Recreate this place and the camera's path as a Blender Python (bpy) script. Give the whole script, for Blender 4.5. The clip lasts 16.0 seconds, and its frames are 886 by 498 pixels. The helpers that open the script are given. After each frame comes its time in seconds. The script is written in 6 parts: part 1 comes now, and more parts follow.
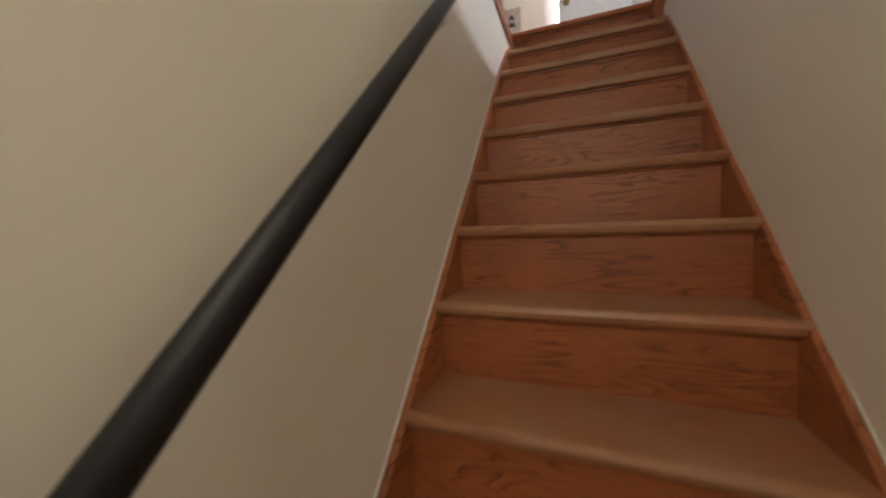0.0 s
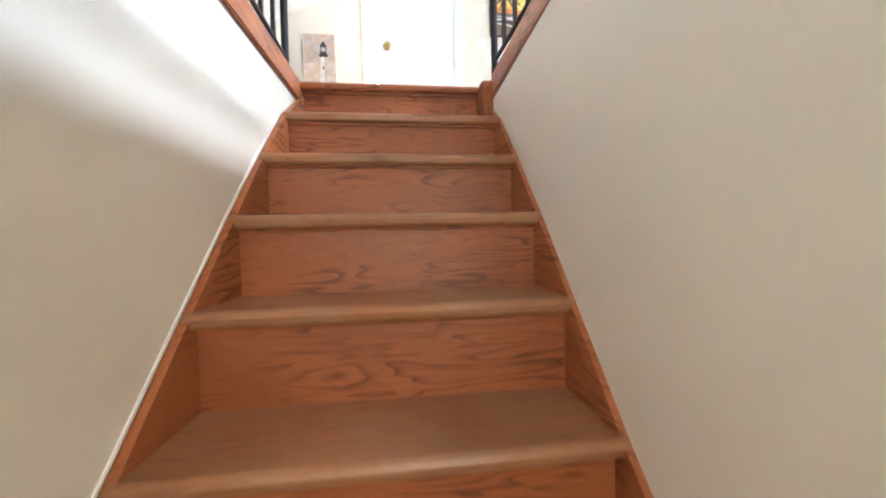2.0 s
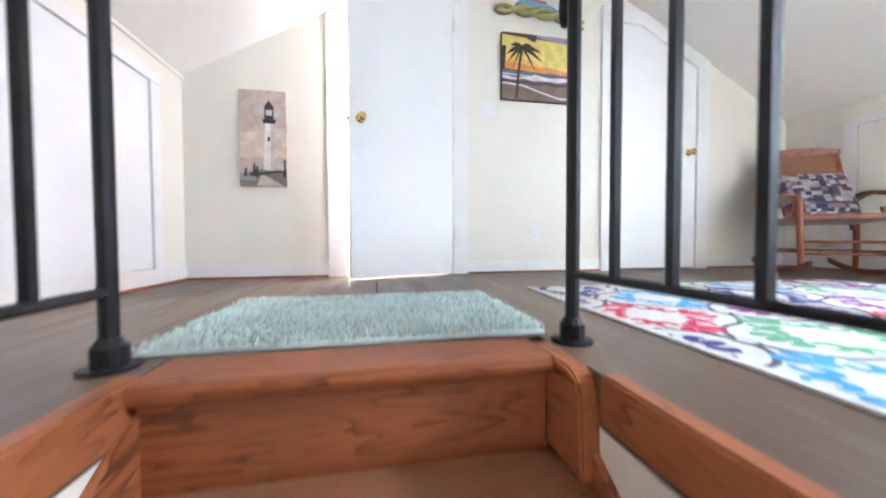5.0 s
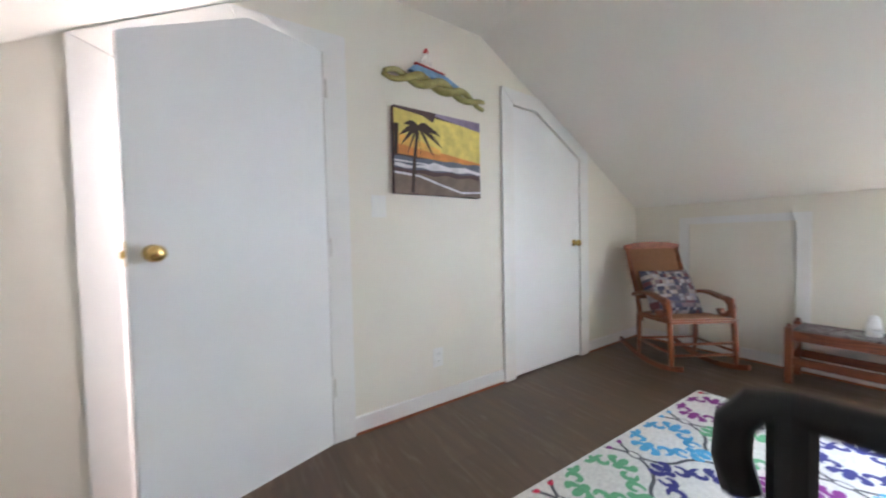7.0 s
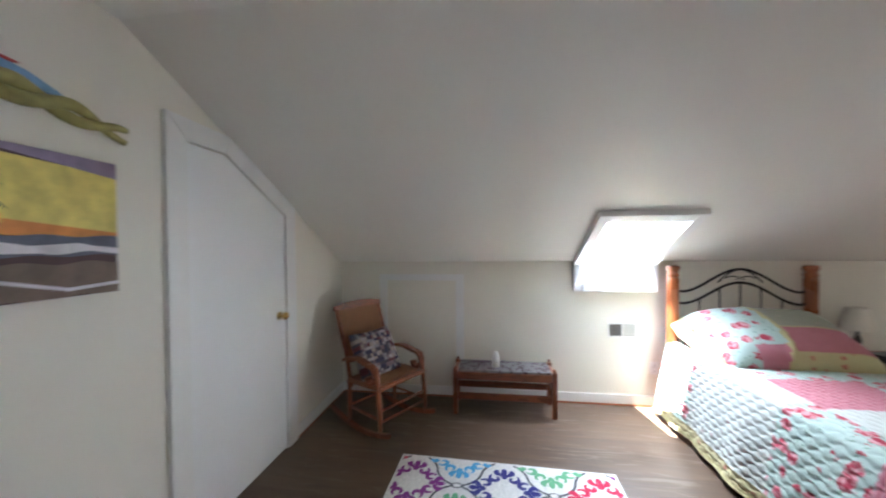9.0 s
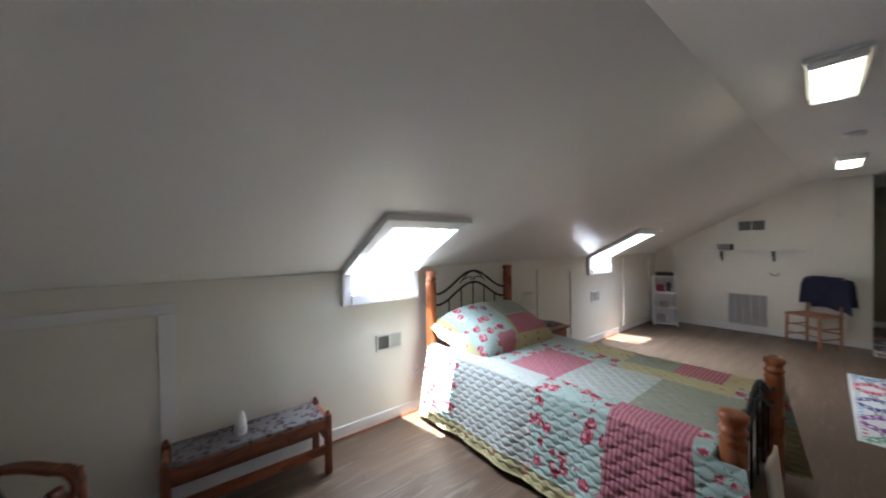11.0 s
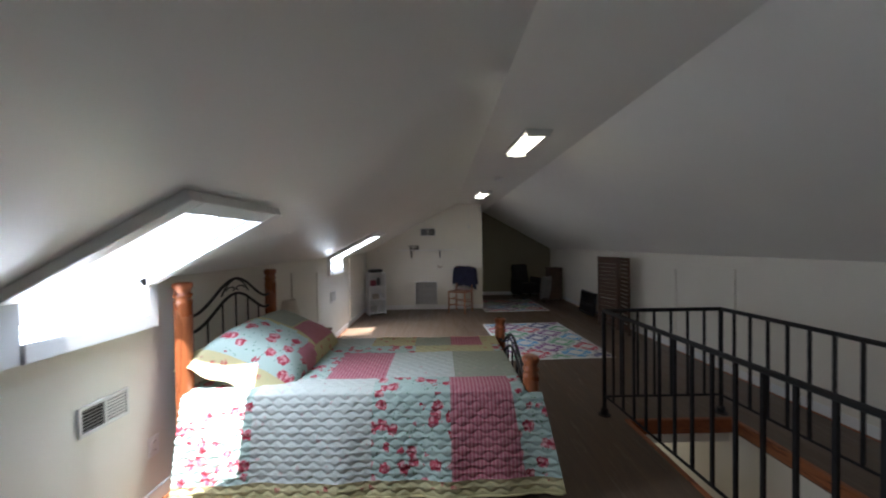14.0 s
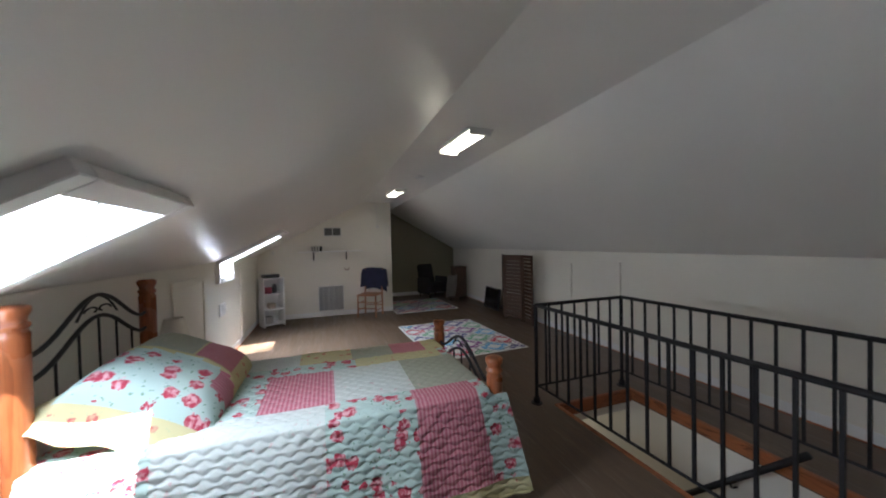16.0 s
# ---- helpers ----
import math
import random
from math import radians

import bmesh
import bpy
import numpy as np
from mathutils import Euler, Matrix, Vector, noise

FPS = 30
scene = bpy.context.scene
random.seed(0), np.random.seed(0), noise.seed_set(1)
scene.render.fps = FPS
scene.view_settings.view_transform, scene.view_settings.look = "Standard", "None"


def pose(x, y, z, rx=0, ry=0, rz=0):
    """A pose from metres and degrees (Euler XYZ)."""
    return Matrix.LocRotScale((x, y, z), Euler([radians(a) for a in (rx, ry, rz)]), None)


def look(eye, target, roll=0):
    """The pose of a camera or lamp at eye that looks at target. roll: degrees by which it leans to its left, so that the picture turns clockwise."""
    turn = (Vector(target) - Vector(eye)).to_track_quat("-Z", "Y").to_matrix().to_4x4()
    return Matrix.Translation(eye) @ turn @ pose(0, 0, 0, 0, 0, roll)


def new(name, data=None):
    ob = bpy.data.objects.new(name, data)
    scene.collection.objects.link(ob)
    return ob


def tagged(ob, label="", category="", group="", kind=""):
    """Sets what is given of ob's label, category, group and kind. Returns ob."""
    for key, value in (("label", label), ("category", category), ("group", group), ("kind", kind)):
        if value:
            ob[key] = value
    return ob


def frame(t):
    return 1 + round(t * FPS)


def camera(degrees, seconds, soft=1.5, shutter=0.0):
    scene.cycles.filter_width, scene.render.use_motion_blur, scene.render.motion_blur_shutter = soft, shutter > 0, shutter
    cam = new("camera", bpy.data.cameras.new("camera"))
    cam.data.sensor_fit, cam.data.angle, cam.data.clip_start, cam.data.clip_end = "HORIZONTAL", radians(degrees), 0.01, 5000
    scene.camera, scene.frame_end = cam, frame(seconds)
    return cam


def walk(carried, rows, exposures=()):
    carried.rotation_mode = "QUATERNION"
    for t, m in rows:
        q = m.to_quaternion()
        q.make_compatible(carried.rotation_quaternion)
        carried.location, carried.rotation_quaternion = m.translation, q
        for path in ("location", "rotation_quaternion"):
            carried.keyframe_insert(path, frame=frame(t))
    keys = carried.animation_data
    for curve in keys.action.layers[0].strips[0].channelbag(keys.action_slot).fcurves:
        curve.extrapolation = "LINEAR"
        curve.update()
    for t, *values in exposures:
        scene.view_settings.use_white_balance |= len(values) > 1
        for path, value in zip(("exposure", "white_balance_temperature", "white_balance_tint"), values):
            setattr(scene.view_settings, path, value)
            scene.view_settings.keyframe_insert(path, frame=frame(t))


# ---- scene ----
cam = camera(105.8, 16.0, soft=1.9, shutter=0.5)
PATH = [
    (0, (0.365, -2.338, -1.269), (-0.358, -0.476, -1.381), -1.8),
    (0.5, (0.375, -2.095, -1.137), (0.039, -0.127, -1.255), -1.6),
    (1, (0.344, -1.885, -1.038), (0.335, 0.112, -1.143), -0.9),
    (1.5, (0.346, -1.729, -0.854), (0.499, 0.263, -0.946), -0.9),
    (2, (0.438, -1.584, -0.704), (0.666, 0.402, -0.758), -1.2),
    (2.5, (0.432, -1.458, -0.589), (0.664, 0.527, -0.641), -1.0),
    (3, (0.435, -1.304, -0.418), (0.688, 0.679, -0.462), -0.8),
    (3.5, (0.473, -1.175, -0.23), (0.735, 0.807, -0.269), -0.6),
    (4, (0.421, -1.041, -0.06), (0.684, 0.942, -0.104), -0.4),
    (4.5, (0.432, -0.88, 0.061), (0.716, 1.099, 0.007), -0.5),
    (5, (0.436, -0.703, 0.252), (0.805, 1.262, 0.195), -0.2),
    (5.2, (0.41, -0.629, 0.338), (0.811, 1.329, 0.275), 0.0),
    (7.3, (0.552, 0.039, 1.104), (1.843, 1.564, 1.026), -0.6),
    (7.5, (0.59, 0.074, 1.145), (2.0, 1.49, 1.063), -0.0),
    (8, (0.601, 0.16, 1.264), (2.285, 1.238, 1.222), -0.2),
    (8.5, (0.693, 0.088, 1.295), (2.543, 0.848, 1.263), -0.5),
    (9, (0.831, 0.252, 1.451), (2.813, 0.518, 1.422), -0.5),
    (9.5, (0.917, 0.381, 1.466), (2.909, 0.198, 1.457), -0.4),
    (10, (1.043, 0.408, 1.464), (2.952, -0.188, 1.445), -0.9),
    (10.2, (1.142, 0.413, 1.47), (2.996, -0.339, 1.45), -0.9),
    (12.5, (1.959, 0.65, 1.481), (2.807, -1.161, 1.458), -0.7),
    (13, (2.099, 0.695, 1.494), (2.652, -1.227, 1.475), -0.8),
    (13.5, (2.231, 0.746, 1.479), (2.49, -1.237, 1.461), -0.8),
    (14, (2.359, 0.702, 1.459), (2.337, -1.298, 1.429), -0.8),
    (14.5, (2.508, 0.681, 1.486), (2.222, -1.298, 1.46), -0.9),
    (15, (2.682, 0.65, 1.488), (2.155, -1.279, 1.459), -0.9),
    (15.5, (2.765, 0.603, 1.474), (2.124, -1.291, 1.438), -1.0),
    (16, (2.729, 0.462, 1.459), (2.074, -1.427, 1.42), -1.3),
]
walk(cam, [(t, look(e, a, r)) for t, e, a, r in PATH],
     exposures=[(0, 5.0, 6600, 14), (0.5, 5.6, 6550, 13), (1.5, 6.2, 6150, 9), (3.5, 6.35, 5750, 8), (5, 5.85, 5700, 11), (7.3, 4.95, 6000, 11), (8, 4.8, 5950, 10.5),
                (9, 4.25, 6000, 11), (9.5, 3.95, 6050, 11), (10, 3.75, 6050, 11), (12.5, 3.05, 6050, 11), (14.5, 2.95, 6050, 11), (16, 3.35, 6050, 11)])

# ---- world and light ----
SUN_DIR = Vector((0.04, -0.28, -1.0)).normalized()
world = bpy.data.worlds.new("world")
scene.world = world
world.use_nodes = True
wn = world.node_tree
sky = wn.nodes.new("ShaderNodeTexSky")
sky.sky_type = "NISHITA"
sky.sun_disc = False
sky.sun_elevation = math.asin(-SUN_DIR.z)
sky.sun_rotation = math.atan2(-SUN_DIR.x, -SUN_DIR.y)
wn.nodes["Background"].inputs["Strength"].default_value = 0.11
wn.links.new(sky.outputs[0], wn.nodes["Background"].inputs["Color"])
sun = new("sun", bpy.data.lights.new("sun", "SUN"))
sun.data.energy, sun.data.angle, sun.data.color = 5.0, radians(0.5), (1.0, 0.98, 0.95)
sun.rotation_euler = SUN_DIR.to_track_quat("-Z", "Y").to_euler()


def area_lamp(name, m, w, h, power, color):
    ob = new(name, bpy.data.lights.new(name, "AREA"))
    ob.data.shape, ob.data.size, ob.data.size_y = "RECTANGLE", w, h
    ob.data.energy, ob.data.color = power, color
    ob.matrix_basis = m
    return ob

# skylight through the two windows, the ridge lamps, and lamps added out of view for the lit hall below the stairs and
# the small room
for wy, power in ((-0.857, 8.0), (-4.532, 19.0)):
    wc = Vector((3.99, wy, 1.95))
    area_lamp("window_light", look(wc, wc + Vector((-0.26, 0, -0.96))), 0.62, 0.66, power, (0.81, 0.882, 1.0))
    wk = Vector((4.12, wy, 1.26))
    area_lamp("window_light_low", look(wk, wk + Vector((-1, 0, 0.0))), 0.5, 0.22, 1.1, (0.81, 0.882, 1.0))
area_lamp("hall_light", look((0.4, -3.4, -0.45), (0.4, -1.2, -1.1)), 0.5, 0.5, 0.29, (1.0, 0.91, 0.74))
area_lamp("small_room_fill", look((0.6, 2.3, 2.2), (0.6, 2.2, 0)), 0.5, 0.4, 3.5, (1.0, 0.92, 0.88))


# ---- plan ----
NY, SY, BY = 1.69, -6.81, -8.75      # north gable, south wall, alcove back wall
EX, WX, PX = 3.995, -0.78, 1.40      # east and west knee walls, edge of the south wall
KZ, CZ = 1.285, 2.35                 # knee wall height, flat ceiling
CE, CW = 1.985, 1.115                # edges of the flat ceiling
SE = (CZ - KZ) / (EX - CE)
SW = (CZ - KZ) / (CW - WX)
WINDOWS = ((-1.135, -0.58), (-4.81, -4.255))   # clear openings along y
WZ, WXT = 1.10, 3.345                # clear sill height, upper end of the roof opening


def roof_z(x):
    return min(CZ, KZ + (EX - x) * SE, KZ + (x - WX) * SW)


# ---- materials ----
def mat(name, rgb, rough=0.6, metal=0.0, var=0.06, scale=6.0, bump=0.02, bscale=120.0, rgb2=None):
    m = bpy.data.materials.new(name)
    m.use_nodes = True
    nt = m.node_tree
    b = nt.nodes["Principled BSDF"]
    tc = nt.nodes.new("ShaderNodeTexCoord")
    n = nt.nodes.new("ShaderNodeTexNoise")
    n.inputs["Scale"].default_value, n.inputs["Detail"].default_value = scale, 6
    nt.links.new(tc.outputs["Object"], n.inputs["Vector"])
    r = nt.nodes.new("ShaderNodeValToRGB")
    r.color_ramp.elements[0].position, r.color_ramp.elements[1].position = 0.3, 0.7
    lo = [c * (1 - var) for c in rgb]
    hi = rgb2 or [min(1, c * (1 + var)) for c in rgb]
    r.color_ramp.elements[0].color, r.color_ramp.elements[1].color = (*lo, 1), (*hi, 1)
    nt.links.new(n.outputs["Fac"], r.inputs["Fac"])
    nt.links.new(r.outputs["Color"], b.inputs["Base Color"])
    b.inputs["Roughness"].default_value, b.inputs["Metallic"].default_value = rough, metal
    if bump:
        n2 = nt.nodes.new("ShaderNodeTexNoise")
        n2.inputs["Scale"].default_value, n2.inputs["Detail"].default_value = bscale, 4
        nt.links.new(tc.outputs["Object"], n2.inputs["Vector"])
        bp = nt.nodes.new("ShaderNodeBump")
        bp.inputs["Strength"].default_value, bp.inputs["Distance"].default_value = bump * 5, 0.004
        nt.links.new(n2.outputs["Fac"], bp.inputs["Height"])
        nt.links.new(bp.outputs["Normal"], b.inputs["Normal"])
    return m


def wood(name, light, dark, stretch=(1.0, 9.0, 9.0), rings=9.0, rough=0.33, worn=None, patchy=False):
    """Stained wood: contour lines of a stretched noise give the figure of flat-sawn boards."""
    m = bpy.data.materials.new(name)
    m.use_nodes = True
    nt = m.node_tree
    L = nt.links.new
    b = nt.nodes["Principled BSDF"]
    tc = nt.nodes.new("ShaderNodeTexCoord")
    oi = nt.nodes.new("ShaderNodeObjectInfo")
    off = nt.nodes.new("ShaderNodeVectorMath")
    off.operation = "SCALE"
    off.inputs[0].default_value = (7.3, 5.1, 9.7)
    L(oi.outputs["Random"], off.inputs["Scale"])
    add = nt.nodes.new("ShaderNodeVectorMath")
    L(tc.outputs["Object"], add.inputs[0])
    L(off.outputs[0], add.inputs[1])
    mul = nt.nodes.new("ShaderNodeVectorMath")
    mul.operation = "MULTIPLY"
    mul.inputs[1].default_value = stretch
    L(add.outputs[0], mul.inputs[0])
    n1 = nt.nodes.new("ShaderNodeTexNoise")
    n1.inputs["Scale"].default_value, n1.inputs["Detail"].default_value = 1.0, 2.0
    n1.inputs["Roughness"].default_value, n1.inputs["Distortion"].default_value = 0.45, 0.35
    L(mul.outputs[0], n1.inputs["Vector"])
    k = nt.nodes.new("ShaderNodeMath")
    k.operation = "MULTIPLY"
    k.inputs[1].default_value = rings
    L(n1.outputs["Fac"], k.inputs[0])
    fr = nt.nodes.new("ShaderNodeMath")
    fr.operation = "FRACT"
    L(k.outputs[0], fr.inputs[0])
    r = nt.nodes.new("ShaderNodeValToRGB")
    e = r.color_ramp.elements
    e[0].position, e[0].color = 0.0, (*light, 1)
    e[1].position, e[1].color = 1.0, (*light, 1)
    mid = [(a * 0.35 + c * 0.65) for a, c in zip(light, dark)]
    for pos, col in ((0.50, light), (0.84, mid), (0.95, dark)):
        x = e.new(pos)
        x.color = (*col, 1)
    L(fr.outputs[0], r.inputs["Fac"])
    figure = r.outputs["Color"]
    if patchy:      # the figure stands out in patches and fades between them
        np_ = nt.nodes.new("ShaderNodeTexNoise")
        np_.inputs["Scale"].default_value, np_.inputs["Detail"].default_value = 5.5, 2.0
        L(add.outputs[0], np_.inputs["Vector"])
        pr = nt.nodes.new("ShaderNodeMapRange")
        pr.inputs["From Min"].default_value, pr.inputs["From Max"].default_value = 0.42, 0.60
        pr.inputs["To Min"].default_value, pr.inputs["To Max"].default_value = 0.12, 1.0
        L(np_.outputs["Fac"], pr.inputs["Value"])
        mp = nt.nodes.new("ShaderNodeMix")
        mp.data_type = "RGBA"
        mp.inputs[6].default_value = (*[a * 0.92 + c * 0.08 for a, c in zip(light, dark)], 1)
        L(pr.outputs[0], mp.inputs[0])
        L(figure, mp.inputs[7])
        figure = mp.outputs[2]
    # pores along the grain and broad patches of wear
    mul2 = nt.nodes.new("ShaderNodeVectorMath")
    mul2.operation = "MULTIPLY"
    mul2.inputs[1].default_value = [c * 14 if c > 2 else c * 5 for c in stretch]
    L(add.outputs[0], mul2.inputs[0])
    n2 = nt.nodes.new("ShaderNodeTexNoise")
    n2.inputs["Scale"].default_value, n2.inputs["Detail"].default_value = 1.5, 3.0
    L(mul2.outputs[0], n2.inputs["Vector"])
    n3 = nt.nodes.new("ShaderNodeTexNoise")
    n3.inputs["Scale"].default_value, n3.inputs["Detail"].default_value = 3.5, 4.0
    L(add.outputs[0], n3.inputs["Vector"])
    def mixed(fac_node, lo, hi, src):
        mr = nt.nodes.new("ShaderNodeMapRange")
        mr.inputs["From Min"].default_value, mr.inputs["From Max"].default_value = 0.3, 0.7
        mr.inputs["To Min"].default_value, mr.inputs["To Max"].default_value = lo, hi
        L(fac_node.outputs["Fac"], mr.inputs["Value"])
        mx = nt.nodes.new("ShaderNodeVectorMath")
        mx.operation = "SCALE"
        L(src, mx.inputs[0])
        L(mr.outputs[0], mx.inputs["Scale"])
        return mx.outputs[0]
    c = mixed(n2, 0.86, 1.10, figure)
    c = mixed(n3, 0.86, 1.14, c)
    if worn:
        n4 = nt.nodes.new("ShaderNodeTexNoise")
        n4.inputs["Scale"].default_value, n4.inputs["Detail"].default_value = 5.0, 7.0
        n4.inputs["Roughness"].default_value = 0.65
        L(add.outputs[0], n4.inputs["Vector"])
        wr = nt.nodes.new("ShaderNodeMapRange")
        wr.inputs["From Min"].default_value, wr.inputs["From Max"].default_value = 0.38, 0.62
        wr.inputs["To Min"].default_value, wr.inputs["To Max"].default_value = 0.15, 0.8
        L(n4.outputs["Fac"], wr.inputs["Value"])
        mw = nt.nodes.new("ShaderNodeMix")
        mw.data_type = "RGBA"
        mw.inputs[7].default_value = (*worn, 1)
        L(wr.outputs[0], mw.inputs[0])
        L(c, mw.inputs[6])
        c = mw.outputs[2]
    L(c, b.inputs["Base Color"])
    mr = nt.nodes.new("ShaderNodeMapRange")
    mr.inputs["To Min"].default_value, mr.inputs["To Max"].default_value = rough - 0.1, rough + 0.2
    L(n3.outputs["Fac"], mr.inputs["Value"])
    L(mr.outputs[0], b.inputs["Roughness"])
    bp = nt.nodes.new("ShaderNodeBump")
    bp.inputs["Strength"].default_value, bp.inputs["Distance"].default_value = 0.25, 0.002
    L(n2.outputs["Fac"], bp.inputs["Height"])
    L(bp.outputs["Normal"], b.inputs["Normal"])
    return m


def floral(name, ground, bloom, bloom2, leaf, scale=7.0, size=0.30, share=0.45):
    """Printed cotton: scattered blooms with a paler heart and small leaves on a plain ground."""
    m = bpy.data.materials.new(name)
    m.use_nodes = True
    nt = m.node_tree
    L = nt.links.new
    b = nt.nodes["Principled BSDF"]
    b.inputs["Roughness"].default_value = 0.9
    tc = nt.nodes.new("ShaderNodeTexCoord")
    w = nt.nodes.new("ShaderNodeTexNoise")
    w.inputs["Scale"].default_value = 46.0
    w.inputs["Detail"].default_value = 3.0
    L(tc.outputs["Object"], w.inputs["Vector"])
    ws = nt.nodes.new("ShaderNodeVectorMath")
    ws.operation = "MULTIPLY_ADD"
    ws.inputs[1].default_value = (0.042, 0.042, 0.042)
    L(w.outputs["Color"], ws.inputs[0])
    L(tc.outputs["Object"], ws.inputs[2])

    def spots(sc, radius, portion):
        v = nt.nodes.new("ShaderNodeTexVoronoi")
        v.inputs["Scale"].default_value = sc
        L(ws.outputs[0], v.inputs["Vector"])
        lt = nt.nodes.new("ShaderNodeMath")
        lt.operation = "LESS_THAN"
        lt.inputs[1].default_value = radius
        L(v.outputs["Distance"], lt.inputs[0])
        sp = nt.nodes.new("ShaderNodeSeparateColor")
        L(v.outputs["Color"], sp.inputs[0])
        l2 = nt.nodes.new("ShaderNodeMath")
        l2.operation = "LESS_THAN"
        l2.inputs[1].default_value = portion
        L(sp.outputs[0], l2.inputs[0])
        both = nt.nodes.new("ShaderNodeMath")
        both.operation = "MULTIPLY"
        L(lt.outputs[0], both.inputs[0])
        L(l2.outputs[0], both.inputs[1])
        return both.outputs[0], v

    def mix(fac, a, c):
        mx = nt.nodes.new("ShaderNodeMix")
        mx.data_type = "RGBA"
        L(fac, mx.inputs[0])
        if isinstance(a, tuple):
            mx.inputs[6].default_value = (*a, 1)
        else:
            L(a, mx.inputs[6])
        if isinstance(c, tuple):
            mx.inputs[7].default_value = (*c, 1)
        else:
            L(c, mx.inputs[7])
        return mx.outputs[2]
    f1, _ = spots(scale * 3.2, 0.26, 0.4)
    col = mix(f1, ground, leaf)
    f2, v = spots(scale, size, share)
    petal = nt.nodes.new("ShaderNodeMapRange")
    petal.inputs["From Min"].default_value, petal.inputs["From Max"].default_value = 0.46, 0.60
    L(w.outputs["Fac"], petal.inputs["Value"])
    rose = mix(petal.outputs[0], bloom, bloom2)
    col = mix(f2, col, rose)
    L(col, b.inputs["Base Color"])
    fine = nt.nodes.new("ShaderNodeTexNoise")
    fine.inputs["Scale"].default_value = 400.0
    L(tc.outputs["Object"], fine.inputs["Vector"])
    bp = nt.nodes.new("ShaderNodeBump")
    bp.inputs["Strength"].default_value, bp.inputs["Distance"].default_value = 0.3, 0.002
    L(fine.outputs["Fac"], bp.inputs["Height"])
    L(bp.outputs["Normal"], b.inputs["Normal"])
    return m


def striped(name, a, c, period=0.022):
    m = mat(name, a, 0.9, bump=0.06, bscale=300)
    nt = m.node_tree
    b = nt.nodes["Principled BSDF"]
    tc = nt.nodes["Texture Coordinate"]
    w = nt.nodes.new("ShaderNodeTexWave")
    w.inputs["Scale"].default_value, w.inputs["Distortion"].default_value = 0.314 / period, 1.2
    w.inputs["Detail Scale"].default_value = 4.0
    w.bands_direction = "X"
    nt.links.new(tc.outputs["Object"], w.inputs["Vector"])
    mx = nt.nodes.new("ShaderNodeMix")
    mx.data_type = "RGBA"
    nt.links.new(w.outputs["Fac"], mx.inputs[0])
    mx.inputs[6].default_value, mx.inputs[7].default_value = (*a, 1), (*c, 1)
    nt.links.new(mx.outputs[2], b.inputs["Base Color"])
    return m


